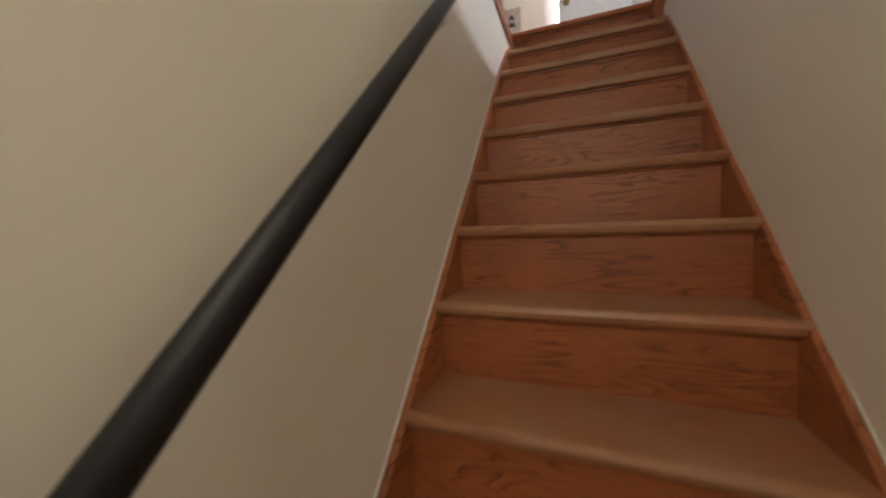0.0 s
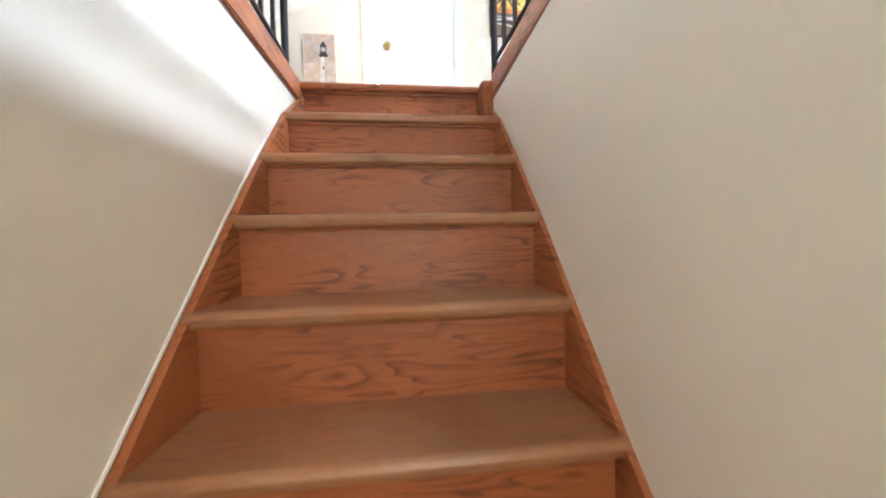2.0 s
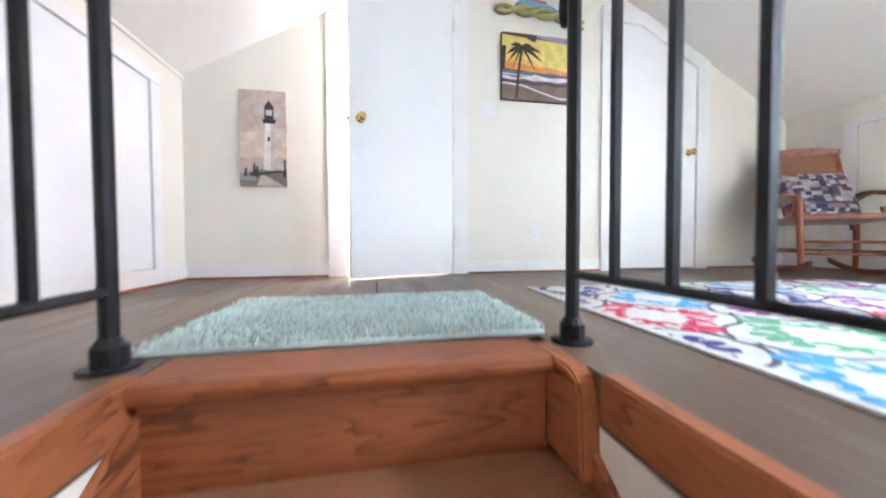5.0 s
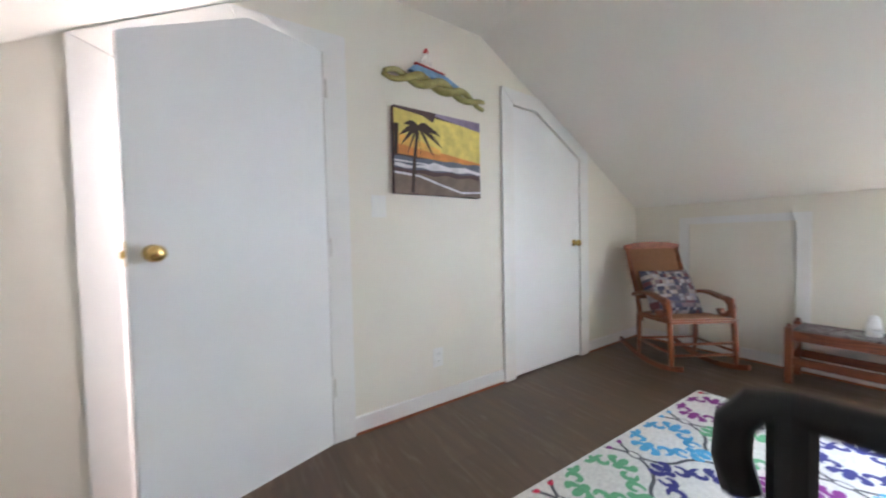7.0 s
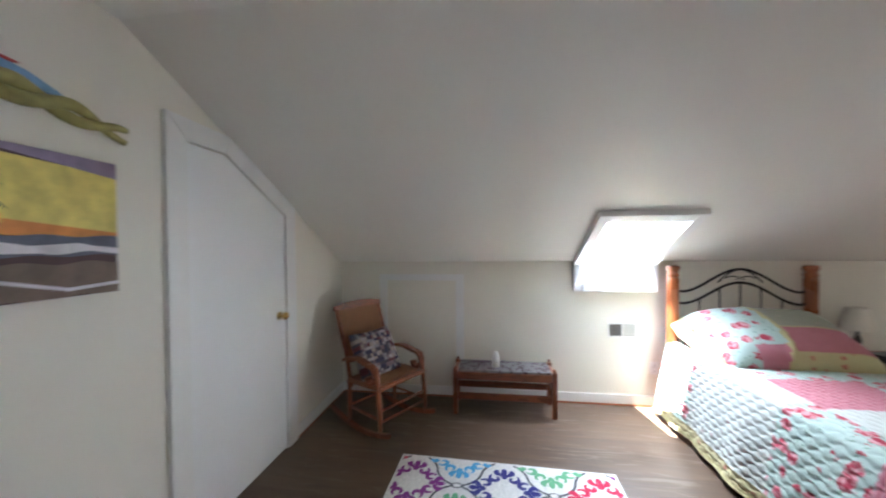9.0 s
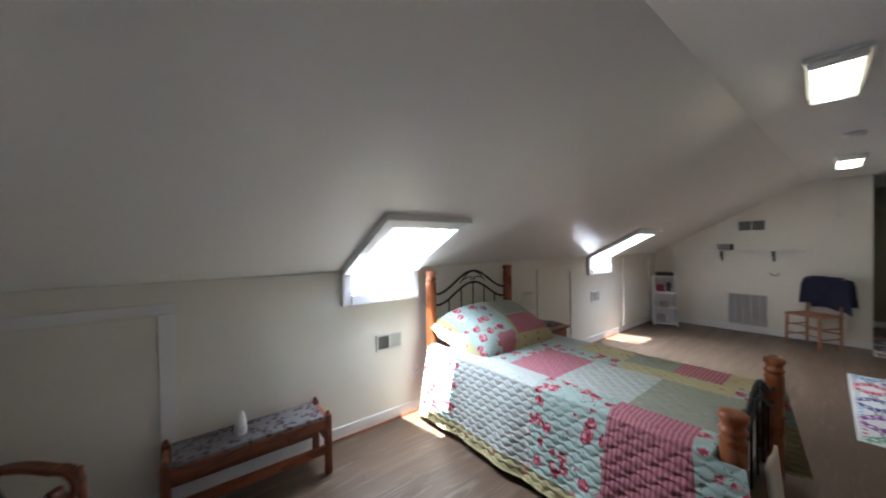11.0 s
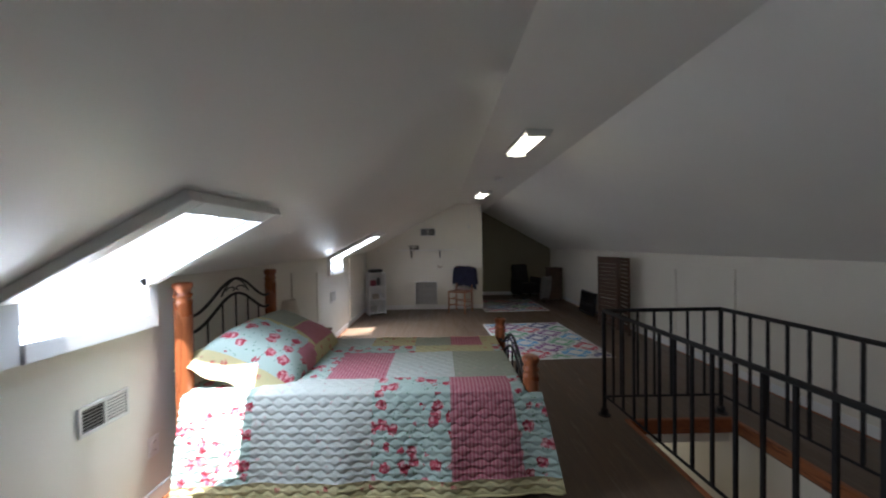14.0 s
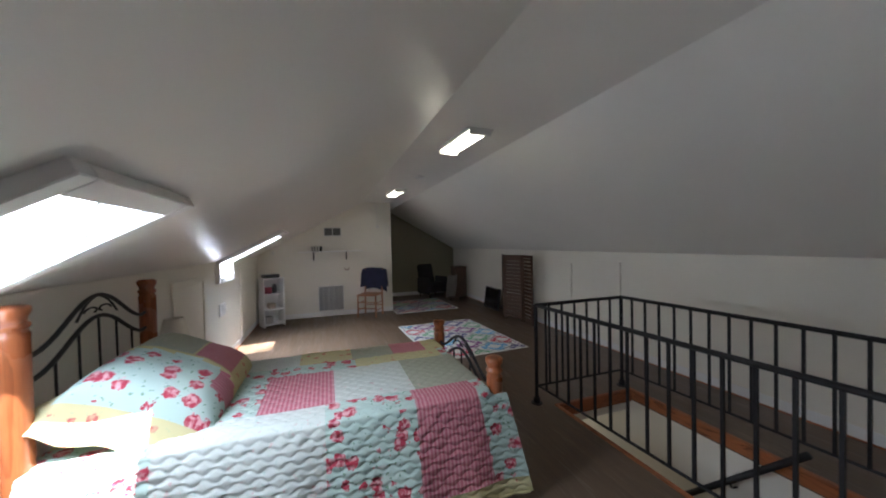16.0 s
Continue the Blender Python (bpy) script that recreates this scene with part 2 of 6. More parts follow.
def floor_material(name):
    """Laminate boards along y: faint staggered seams, a stretched grain and pale wavy scuffs."""
    m = mat(name, (0.12, 0.08, 0.05), 0.34, var=0.2, scale=3.0, bump=0.0)
    nt = m.node_tree
    L = nt.links.new
    b = nt.nodes["Principled BSDF"]
    tc = nt.nodes["Texture Coordinate"]
    sep, com = nt.nodes.new("ShaderNodeSeparateXYZ"), nt.nodes.new("ShaderNodeCombineXYZ")
    L(tc.outputs["Object"], sep.inputs[0])
    for a, c in ((0, 1), (1, 0), (2, 2)):
        L(sep.outputs[a], com.inputs[c])
    br = nt.nodes.new("ShaderNodeTexBrick")
    br.inputs["Scale"].default_value = 1.0
    br.inputs["Brick Width"].default_value, br.inputs["Row Height"].default_value = 1.2, 0.19
    br.inputs["Mortar Size"].default_value, br.inputs["Bias"].default_value = 0.0010, 0.0
    br.inputs["Color1"].default_value, br.inputs["Color2"].default_value = (0.104, 0.068, 0.043, 1), (0.124, 0.081, 0.052, 1)
    br.inputs["Mortar"].default_value = (0.07, 0.046, 0.031, 1)
    br.offset = 0.37
    L(com.outputs[0], br.inputs["Vector"])

    def grain(stretch, detail, distortion):
        mul = nt.nodes.new("ShaderNodeVectorMath")
        mul.operation = "MULTIPLY"
        mul.inputs[1].default_value = stretch
        L(com.outputs[0], mul.inputs[0])
        n = nt.nodes.new("ShaderNodeTexNoise")
        n.inputs["Scale"].default_value, n.inputs["Detail"].default_value = 1.0, detail
        n.inputs["Distortion"].default_value = distortion
        L(mul.outputs[0], n.inputs["Vector"])
        return n.outputs["Fac"]

    def spread(fac, a, c, lo, hi):
        mr = nt.nodes.new("ShaderNodeMapRange")
        mr.inputs["From Min"].default_value, mr.inputs["From Max"].default_value = a, c
        mr.inputs["To Min"].default_value, mr.inputs["To Max"].default_value = lo, hi
        L(fac, mr.inputs["Value"])
        return mr.outputs[0]
    fine, broad, scuff = grain((4.0, 60.0, 1.0), 5.0, 0.0), grain((1.6, 14.0, 1.0), 3.0, 0.6), grain((3.0, 26.0, 1.0), 4.0, 1.2)
    col = br.outputs["Color"]
    for fac in (spread(fine, 0.25, 0.75, 0.91, 1.08), spread(broad, 0.3, 0.7, 0.80, 1.18)):
        sc = nt.nodes.new("ShaderNodeVectorMath")
        sc.operation = "SCALE"
        L(col, sc.inputs[0])
        L(fac, sc.inputs["Scale"])
        col = sc.outputs[0]
    mx = nt.nodes.new("ShaderNodeMix")
    mx.data_type = "RGBA"
    mx.inputs[7].default_value = (0.20, 0.155, 0.125, 1)
    L(spread(scuff, 0.56, 0.70, 0.0, 0.55), mx.inputs[0])
    L(col, mx.inputs[6])
    L(mx.outputs[2], b.inputs["Base Color"])
    L(spread(broad, 0.3, 0.7, 0.30, 0.46), b.inputs["Roughness"])
    bp = nt.nodes.new("ShaderNodeBump")
    bp.inputs["Strength"].default_value, bp.inputs["Distance"].default_value = 0.3, 0.002
    L(fine, bp.inputs["Height"])
    L(bp.outputs["Normal"], b.inputs["Normal"])
    return m


def glow(name, rgb, strength):
    m = bpy.data.materials.new(name)
    m.use_nodes = True
    nt = m.node_tree
    nt.nodes.remove(nt.nodes["Principled BSDF"])
    e = nt.nodes.new("ShaderNodeEmission")
    e.inputs["Color"].default_value, e.inputs["Strength"].default_value = (*rgb, 1), strength
    nt.links.new(e.outputs[0], nt.nodes["Material Output"].inputs["Surface"])
    return m


def glass(name):
    m = bpy.data.materials.new(name)
    m.use_nodes = True
    nt = m.node_tree
    nt.nodes.remove(nt.nodes["Principled BSDF"])
    clear, gloss, mx = nt.nodes.new("ShaderNodeBsdfTransparent"), nt.nodes.new("ShaderNodeBsdfGlossy"), nt.nodes.new("ShaderNodeMixShader")
    clear.inputs["Color"].default_value = (0.97, 0.98, 0.98, 1)
    gloss.inputs["Roughness"].default_value = 0.02
    mx.inputs[0].default_value = 0.05
    nt.links.new(clear.outputs[0], mx.inputs[1])
    nt.links.new(gloss.outputs[0], mx.inputs[2])
    nt.links.new(mx.outputs[0], nt.nodes["Material Output"].inputs["Surface"])
    return m


M_WALL = mat("cream_wall_paint", (0.785, 0.755, 0.675), 0.5, var=0.02, scale=1.5, bump=0.006, bscale=160)
M_CEIL = mat("ceiling_paint", (0.83, 0.81, 0.76), 0.38, var=0.02, scale=1.2, bump=0.006, bscale=90)
M_TRIM = mat("white_trim_paint", (0.80, 0.80, 0.79), 0.35, var=0.02, bump=0.01)
M_DOOR = mat("white_door_paint", (0.82, 0.83, 0.84), 0.4, var=0.015, scale=3, bump=0.015)
M_FLOOR = floor_material("floor_laminate")
M_BLACK = mat("black_metal", (0.013, 0.013, 0.015), 0.5, metal=0.3, var=0.3, scale=20, bump=0.03)
M_WOOD = wood("orange_oak", (0.315, 0.094, 0.030), (0.120, 0.030, 0.010), (2.2, 17.0, 17.0), 9.0, 0.42, patchy=True)
M_TREAD = wood("worn_oak_tread", (0.33, 0.125, 0.050), (0.16, 0.055, 0.022), (2.2, 20.0, 20.0), 8.0, 0.36, worn=(0.33, 0.180, 0.100), patchy=True)
M_WOODY = wood("orange_oak_lengthwise", (0.385, 0.128, 0.046), (0.115, 0.030, 0.010), (17.0, 1.9, 12.0), 9.0, 0.38, patchy=True)
M_CHERRY = wood("cherry_wood", (0.235, 0.068, 0.024), (0.12, 0.032, 0.012), (12.0, 12.0, 2.0), 5.0, 0.3)
M_CHERRYX = wood("cherry_wood_crosswise", (0.235, 0.068, 0.024), (0.12, 0.032, 0.012), (8.0, 2.0, 12.0), 5.0, 0.3)
M_PINE = wood("pine_post_wood", (0.33, 0.098, 0.034), (0.21, 0.058, 0.018), (14.0, 14.0, 1.6), 4.0, 0.25)
M_RACK = wood("dark_brown_wood", (0.085, 0.045, 0.028), (0.04, 0.02, 0.012), (10.0, 2.0, 10.0), 5.0, 0.5)
M_BRASS = mat("brass", (0.72, 0.52, 0.20), 0.18, 1.0, var=0.08, bump=0)
# alcove back wall: one even olive tone, darker than the cream walls
M_OLIVE = mat("olive_alcove_wall", (0.31, 0.29, 0.20), 0.6, var=0.04, scale=1.5, bump=0.006, bscale=160)
M_PINK = mat("pale_pink_paint", (0.82, 0.70, 0.64), 0.6, var=0.02)
M_PLASTIC = mat("white_plastic", (0.80, 0.80, 0.78), 0.35, var=0.01, bump=0)
M_VENT = mat("vent_enamel", (0.70, 0.69, 0.66), 0.45, var=0.03)
M_SLAT = mat("vent_slat_enamel", (0.28, 0.28, 0.27), 0.5)
M_DARKVOID = mat("dark_duct", (0.04, 0.04, 0.04), 0.8)
M_GLASS = glass("window_glass")
M_SKY = glow("bright_haze", (0.88, 0.94, 1.0), 0.30)
M_LAMP = glow("lamp_glow", (1.0, 0.91, 0.66), 1.0)
M_QUILT = [floral("aqua_floral_cotton", (0.377, 0.476, 0.426), (0.344, 0.0287, 0.0533), (0.574, 0.295, 0.303), (0.164, 0.262, 0.18), 13.0, 0.45, 0.72),
           striped("rose_stripe_cotton", (0.377, 0.0902, 0.123), (0.492, 0.238, 0.262)),
           floral("pale_aqua_dotted_cotton", (0.476, 0.508, 0.467), (0.492, 0.377, 0.353), (0.443, 0.476, 0.426), (0.377, 0.459, 0.41), 18.0, 0.22, 0.6),
           floral("sage_dotted_cotton", (0.303, 0.312, 0.238), (0.394, 0.344, 0.279), (0.344, 0.344, 0.262), (0.279, 0.295, 0.213), 22.0, 0.22, 0.6),
           floral("yellow_sprig_cotton", (0.476, 0.426, 0.23), (0.41, 0.115, 0.0902), (0.492, 0.279, 0.18), (0.394, 0.41, 0.238), 17.0, 0.28, 0.5),
           mat("yellow_binding", (0.443, 0.394, 0.197), 0.9, bump=0.08, bscale=200)]


# ---- mesh helpers ----
def box(bm, x0, x1, y0, y1, z0, z1):
    v = [bm.verts.new(p) for p in ((x0, y0, z0), (x1, y0, z0), (x1, y1, z0), (x0, y1, z0),
                                   (x0, y0, z1), (x1, y0, z1), (x1, y1, z1), (x0, y1, z1))]
    for f in ((3, 2, 1, 0), (4, 5, 6, 7), (0, 1, 5, 4), (1, 2, 6, 5), (2, 3, 7, 6), (3, 0, 4, 7)):
        bm.faces.new([v[i] for i in f])
    return v


def prism(bm, poly, axis, a, b):
    """A closed prism: poly in the two other axes (in xyz order), from a to b along axis."""
    def p3(p, d):
        return {"x": (d, p[0], p[1]), "y": (p[0], d, p[1]), "z": (p[0], p[1], d)}[axis]
    lo = [bm.verts.new(p3(p, a)) for p in poly]
    hi = [bm.verts.new(p3(p, b)) for p in poly]
    n = len(poly)
    bm.faces.new(lo)
    bm.faces.new(hi[::-1])
    for i in range(n):
        bm.faces.new((lo[i], hi[i], hi[(i + 1) % n], lo[(i + 1) % n]))
    bmesh.ops.recalc_face_normals(bm, faces=bm.faces)


def mesh_of(bm, name, material, bevel=0.0, smooth=False):
    if bevel:
        bmesh.ops.bevel(bm, geom=bm.edges[:], offset=bevel, segments=2, affect="EDGES", clamp_overlap=True)
    me = bpy.data.meshes.new(name)
    bm.to_mesh(me)
    bm.free()
    for m in (material if isinstance(material, (list, tuple)) else [material]):
        me.materials.append(m)
    if smooth:
        for p in me.polygons:
            p.use_smooth = True
    return me


def part(name, bm, material, parent=None, label="", bevel=0.0, smooth=False):
    ob = new(name, mesh_of(bm, name, material, bevel, smooth))
    ob.parent = parent
    return tagged(ob, label)


def setting(name, bm, material, label, bevel=0.0):
    return tagged(part(name, bm, material, None, "", bevel), label, kind="structure")


def thing(name, label, category, m=None, group=""):
    ob = new(name)
    ob.empty_display_size = 0.1
    if m is not None:
        ob.matrix_basis = m
    return tagged(ob, label, category, group)


def box_part(name, dims, material, parent, label="", bevel=0.004):
    bm = bmesh.new()
    box(bm, *dims)
    return part(name, bm, material, parent, label, bevel)


def tube(bm, pts, r, n=8, cap=True):
    """A round bar through pts."""
    pts = [Vector(p) for p in pts]
    rings = []
    ref = None
    for i, p in enumerate(pts):
        d = (pts[min(i + 1, len(pts) - 1)] - pts[max(i - 1, 0)]).normalized()
        if ref is None:
            ref = d.orthogonal().normalized()
        ref = (ref - d * ref.dot(d)).normalized()
        o = d.cross(ref)
        rr = r[i] if isinstance(r, (list, tuple)) else r
        rings.append([bm.verts.new(p + rr * (math.cos(k * math.tau / n) * ref + math.sin(k * math.tau / n) * o)) for k in range(n)])
    for a, b in zip(rings, rings[1:]):
        for k in range(n):
            bm.faces.new((a[k], a[(k + 1) % n], b[(k + 1) % n], b[k]))
    if cap:
        bm.faces.new(rings[0][::-1])
        bm.faces.new(rings[-1])


def turned(bm, prof, n=16, at=(0, 0, 0)):
    """A turned shape: prof is (radius, height) from the bottom up."""
    rings = [[bm.verts.new((at[0] + r * math.cos(k * math.tau / n), at[1] + r * math.sin(k * math.tau / n), at[2] + z)) for k in range(n)]
             for r, z in prof]
    for a, b in zip(rings, rings[1:]):
        for k in range(n):
            bm.faces.new((a[k], a[(k + 1) % n], b[(k + 1) % n], b[k]))
    bm.faces.new(rings[0][::-1])
    bm.faces.new(rings[-1])


# ---- structure ----
HX0, HX1, HY0, HY1 = -0.006, 0.838, -1.99, 0.10       # stairwell hole
bm = bmesh.new()
for x0, x1, y0, y1 in ((WX - 0.1, HX0, BY, NY + 1.2), (HX1, EX + 0.1, BY, NY + 1.2), (HX0, HX1, BY, HY0), (HX0, HX1, HY1, NY + 1.2)):
    box(bm, x0, x1, y0, y1, -0.1, 0.0)
setting("floor", bm, M_FLOOR, "grey-brown laminate attic floor with faint plank seams")

edges = sorted(WINDOWS)
gaps = ((BY, edges[0][0]), (edges[0][1], edges[1][0]), (edges[1][1], NY))
bm = bmesh.new()
for y0, y1 in gaps:
    box(bm, EX, EX + 0.14, y0, y1, 0, KZ)
for y0, y1 in edges:
    box(bm, EX, EX + 0.14, y0, y1, 0, WZ)
setting("wall_east", bm, M_WALL, "cream painted knee wall under the eaves")
bm = bmesh.new()
box(bm, WX - 0.14, WX, BY, NY, 0, KZ)
setting("wall_west", bm, M_WALL, "cream painted knee wall beside the stairwell")

T = 0.16


def fe(x):
    return KZ + (EX - x) * SE


def fw(x):
    return KZ + (x - WX) * SW


def slope_piece(bm, xa, xb, f, y0, y1):
    prism(bm, [(xa, f(xa)), (xb, f(xb)), (xb, f(xb) + T), (xa, f(xa) + T)], "y", y0, y1)


bm = bmesh.new()
slope_piece(bm, CE, WXT, fe, BY, NY)
for y0, y1 in gaps:
    slope_piece(bm, WXT, EX + 0.14, fe, y0, y1)
setting("ceiling_east", bm, M_CEIL, "off-white sloped attic ceiling with two roof windows")
bm = bmesh.new()
slope_piece(bm, WX - 0.14, CW, fw, BY, NY)
setting("ceiling_west", bm, M_CEIL, "off-white sloped attic ceiling above the stairwell")
bm = bmesh.new()
box(bm, CW, CE, BY, NY, CZ, CZ + 0.15)
setting("ceiling", bm, M_CEIL, "off-white flat ceiling strip along the ridge")


def gable(x0, x1, z0=0.0):
    """Outline of a gable wall between x0 and x1 from z0 up to the roof."""
    xs = sorted({x0, x1, *[c for c in (CW, CE) if x0 < c < x1]})
    return [(x0, z0), (x1, z0)] + [(x, roof_z(x) + 0.02) for x in reversed(xs)]


D1, D2 = (0.205, 0.955), (2.26, 3.04)
D1K, D1A, D1B = 0.62, 1.715, 1.945        # cut corner of the first door: x of the knee, low and high top
D2K, D2A, D2B = 2.50, 1.665, 1.955
bm = bmesh.new()
for a, b in ((WX - 0.1, D1[0]), (D1[1], D2[0]), (D2[1], EX + 0.1)):
    prism(bm, gable(a, b), "y", NY, NY + 0.12)
prism(bm, [(D1[0], D1A), (D1K, D1B), (D1[1], D1B), (D1[1], roof_z(D1[1]) + 0.02), (D1[0], roof_z(D1[0]) + 0.02)], "y", NY, NY + 0.12)
prism(bm, [(D2[0], D2B), (D2K, D2B), (D2[1], D2A), (D2[1], roof_z(D2[1]) + 0.02), (D2[0], roof_z(D2[0]) + 0.02)], "y", NY, NY + 0.12)
setting("wall_north", bm, M_WALL, "cream painted gable wall with two doors")
bm = bmesh.new()
prism(bm, gable(PX, EX + 0.1), "y", SY - 0.12, SY)
setting("wall_south", bm, M_WALL, "cream painted gable wall with a long shelf")
bm = bmesh.new()
prism(bm, gable(PX, PX + 0.12), "y", BY, SY - 0.12)
setting("wall_alcove_side", bm, M_WALL, "cream painted side wall of the dark alcove")
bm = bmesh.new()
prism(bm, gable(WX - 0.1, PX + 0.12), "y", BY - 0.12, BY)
setting("wall_alcove_back", bm, M_OLIVE, "dull olive back wall of the dark alcove")
bm = bmesh.new()
box(bm, -0.3, 1.5, NY + 1.2, NY + 1.3, 0, 2.3)
setting("wall_closet", bm, M_PINK, "pale pink wall of the small room behind the door")
for x0, x1, nm in ((-0.4, -0.3, "wall_closet_west"), (1.5, 1.6, "wall_closet_east")):
    bm = bmesh.new()
    box(bm, x0, x1, NY + 0.12, NY + 1.3, 0, 2.3)
    setting(nm, bm, M_PINK, "pale pink wall of the small room behind the door")
bm = bmesh.new()
box(bm, -0.4, 1.6, NY + 0.12, NY + 1.3, 2.3, 2.4)
setting("ceiling_closet", bm, M_PINK, "pale ceiling of the small room behind the door")
bm = bmesh.new()
box(bm, 2.2, 3.1, NY + 0.12, NY + 0.2, 0, 2.1)
setting("wall_closet_back", bm, M_WALL, "plain wall behind the closet door")

# stairwell walls; the east one leans in a little towards the foot
bm = bmesh.new()
box(bm, -0.14, HX0, -3.6, 0.1, -2.6, -0.1)
setting("wall_stair_west", bm, M_WALL, "cream painted stairwell wall")
bm = bmesh.new()
prism(bm, [(HX1, 0.1), (HX1 - 0.004, -0.2), (0.806, -1.5), (0.79, -3.6), (0.99, -3.6), (0.99, 0.1)], "z", -2.6, -0.1)
setting("wall_stair_east", bm, M_WALL, "cream painted stairwell wall")
bm = bmesh.new()
box(bm, -0.14, 0.96, 0.05, 0.15, -2.6, -0.11)
setting("wall_stair_north", bm, M_WALL, "plain wall under the top step")
bm = bmesh.new()
box(bm, -0.14, -0.02, -4.6, -3.6, -2.6, -0.1)
box(bm, 0.82, 0.99, -4.6, -3.6, -2.6, -0.1)
setting("wall_stair_foot", bm, M_WALL, "cream painted hall walls at the stair foot")
# unseen wall, added to keep sky light out of the stairwell
bm = bmesh.new()
box(bm, -0.14, 0.99, -4.7, -4.6, -2.7, -0.1)
setting("wall_stair_blocker", bm, M_WALL, "cream painted wall added out of view to close the hall below")
bm = bmesh.new()
box(bm, -0.14, 0.99, -4.6, 0.1, -2.7, -2.6)
setting("floor_lower", bm, M_FLOOR, "laminate floor at the foot of the stairs")
bm = bmesh.new()
box(bm, -0.14, 0.99, -4.6, HY0 - 0.02, -0.2, -0.11)
setting("ceiling_lower", bm, M_CEIL, "plain ceiling over the stair foot")

# stairs
NOSE = [-0.055, -0.268, -0.485, -0.685, -0.876, -1.066, -1.283, -1.484, -1.69, -1.90, -2.11, -2.32]
RISE = 0.21
stairs = thing("staircase", "steep orange-stained oak staircase between cream walls", "stairs")


def east_x(y):
    return 0.832 - 0.0215 * max(0.0, -y - 0.2)


for k, y in enumerate(NOSE):
    z = -RISE * k
    back = NOSE[k - 1] + 0.03 if k else 0.10
    x0, x1 = 0.0, (0.80 if k == 0 else east_x(y))
    bm = bmesh.new()
    prof = [(y + 0.009, z - 0.034), (back, z - 0.034), (back, z), (y + 0.012, z), (y + 0.004, z - 0.005), (y, z - 0.014), (y + 0.003, z - 0.027)]
    prism(bm, prof, "x", x0, x1)
    part("tread", bm, M_TREAD if k else M_WOOD, stairs, "worn lighter tread" if k else "")
    bm = bmesh.new()
    box(bm, x0 + 0.008, x1 - 0.008, y + 0.028, y + 0.046, z - RISE, z - 0.034)
    part("riser", bm, M_WOOD, stairs)
    bm = bmesh.new()
    tube(bm, ((x0 + 0.01, y + 0.026, z - 0.038), (x1 - 0.01, y + 0.026, z - 0.038)), 0.007, 6)
    part("cove_strip", bm, M_WOOD, stairs)
for side in (0, 1):
    bm = bmesh.new()
    pts = [(y + 0.004, -RISE * k - 0.012) for k, y in enumerate(NOSE)]
    poly = pts[1:] + [(pts[-1][0], pts[-1][1] - 0.4), (0.02, -0.6), (0.02, -0.03)]
    prism(bm, poly, "x", -0.006 if side == 0 else 0.0, 0.012 if side == 0 else 0.018)
    if side:
        for v in bm.verts:
            v.co.x += east_x(v.co.y) - 0.012
    part("skirt_board", bm, M_WOODY, stairs)
    bm = bmesh.new()
    tube(bm, [((-0.005 if side == 0 else east_x(y) + 0.005), y - 0.003, -RISE * k - 0.006) for k, y in enumerate(NOSE)][1:], 0.0032, 6)
    part("caulk_line", bm, M_TRIM, stairs, "white painted caulk line along the wall")
# rounded board beside the top riser
bm = bmesh.new()
prof = [(0.06, 0.002), (-0.10, 0.002), (-0.135, -0.012), (-0.150, -0.05), (-0.158, -0.20), (0.06, -0.20)]
prism(bm, prof, "x", 0.795, 0.845)
part("end_board", bm, M_WOODY, stairs, bevel=0.006)

for nm, dims in (("trim_fascia_west", (-0.036, 0.004, HY0, 0.0, -0.088, 0.006)),
                 ("trim_fascia_east", (0.828, 0.868, HY0, -0.16, -0.088, 0.006))):
    bm = bmesh.new()
    box(bm, *dims)
    setting(nm, bm, M_WOODY, "stained oak fascia along the stairwell edge", bevel=0.005)
bm = bmesh.new()
box(bm, -0.03, 0.862, HY0 - 0.02, HY0 + 0.018, -0.11, 0.0062)
setting("trim_fascia_south", bm, M_WOOD, "stained oak fascia at the foot end of the stairwell", bevel=0.005)

# ---- windows ----
TH = math.atan(SE)
SLOPE = Matrix(((-math.cos(TH), 0, -math.sin(TH), EX), (0, 1, 0, 0), (math.sin(TH), 0, -math.cos(TH), KZ), (0, 0, 0, 1)))
UL = (EX - WXT) / math.cos(TH)


def slope_box(bm, u0, u1, y0, y1, n0, n1):
    vs = box(bm, u0, u1, y0, y1, n0, n1)
    bmesh.ops.transform(bm, matrix=SLOPE, verts=vs)


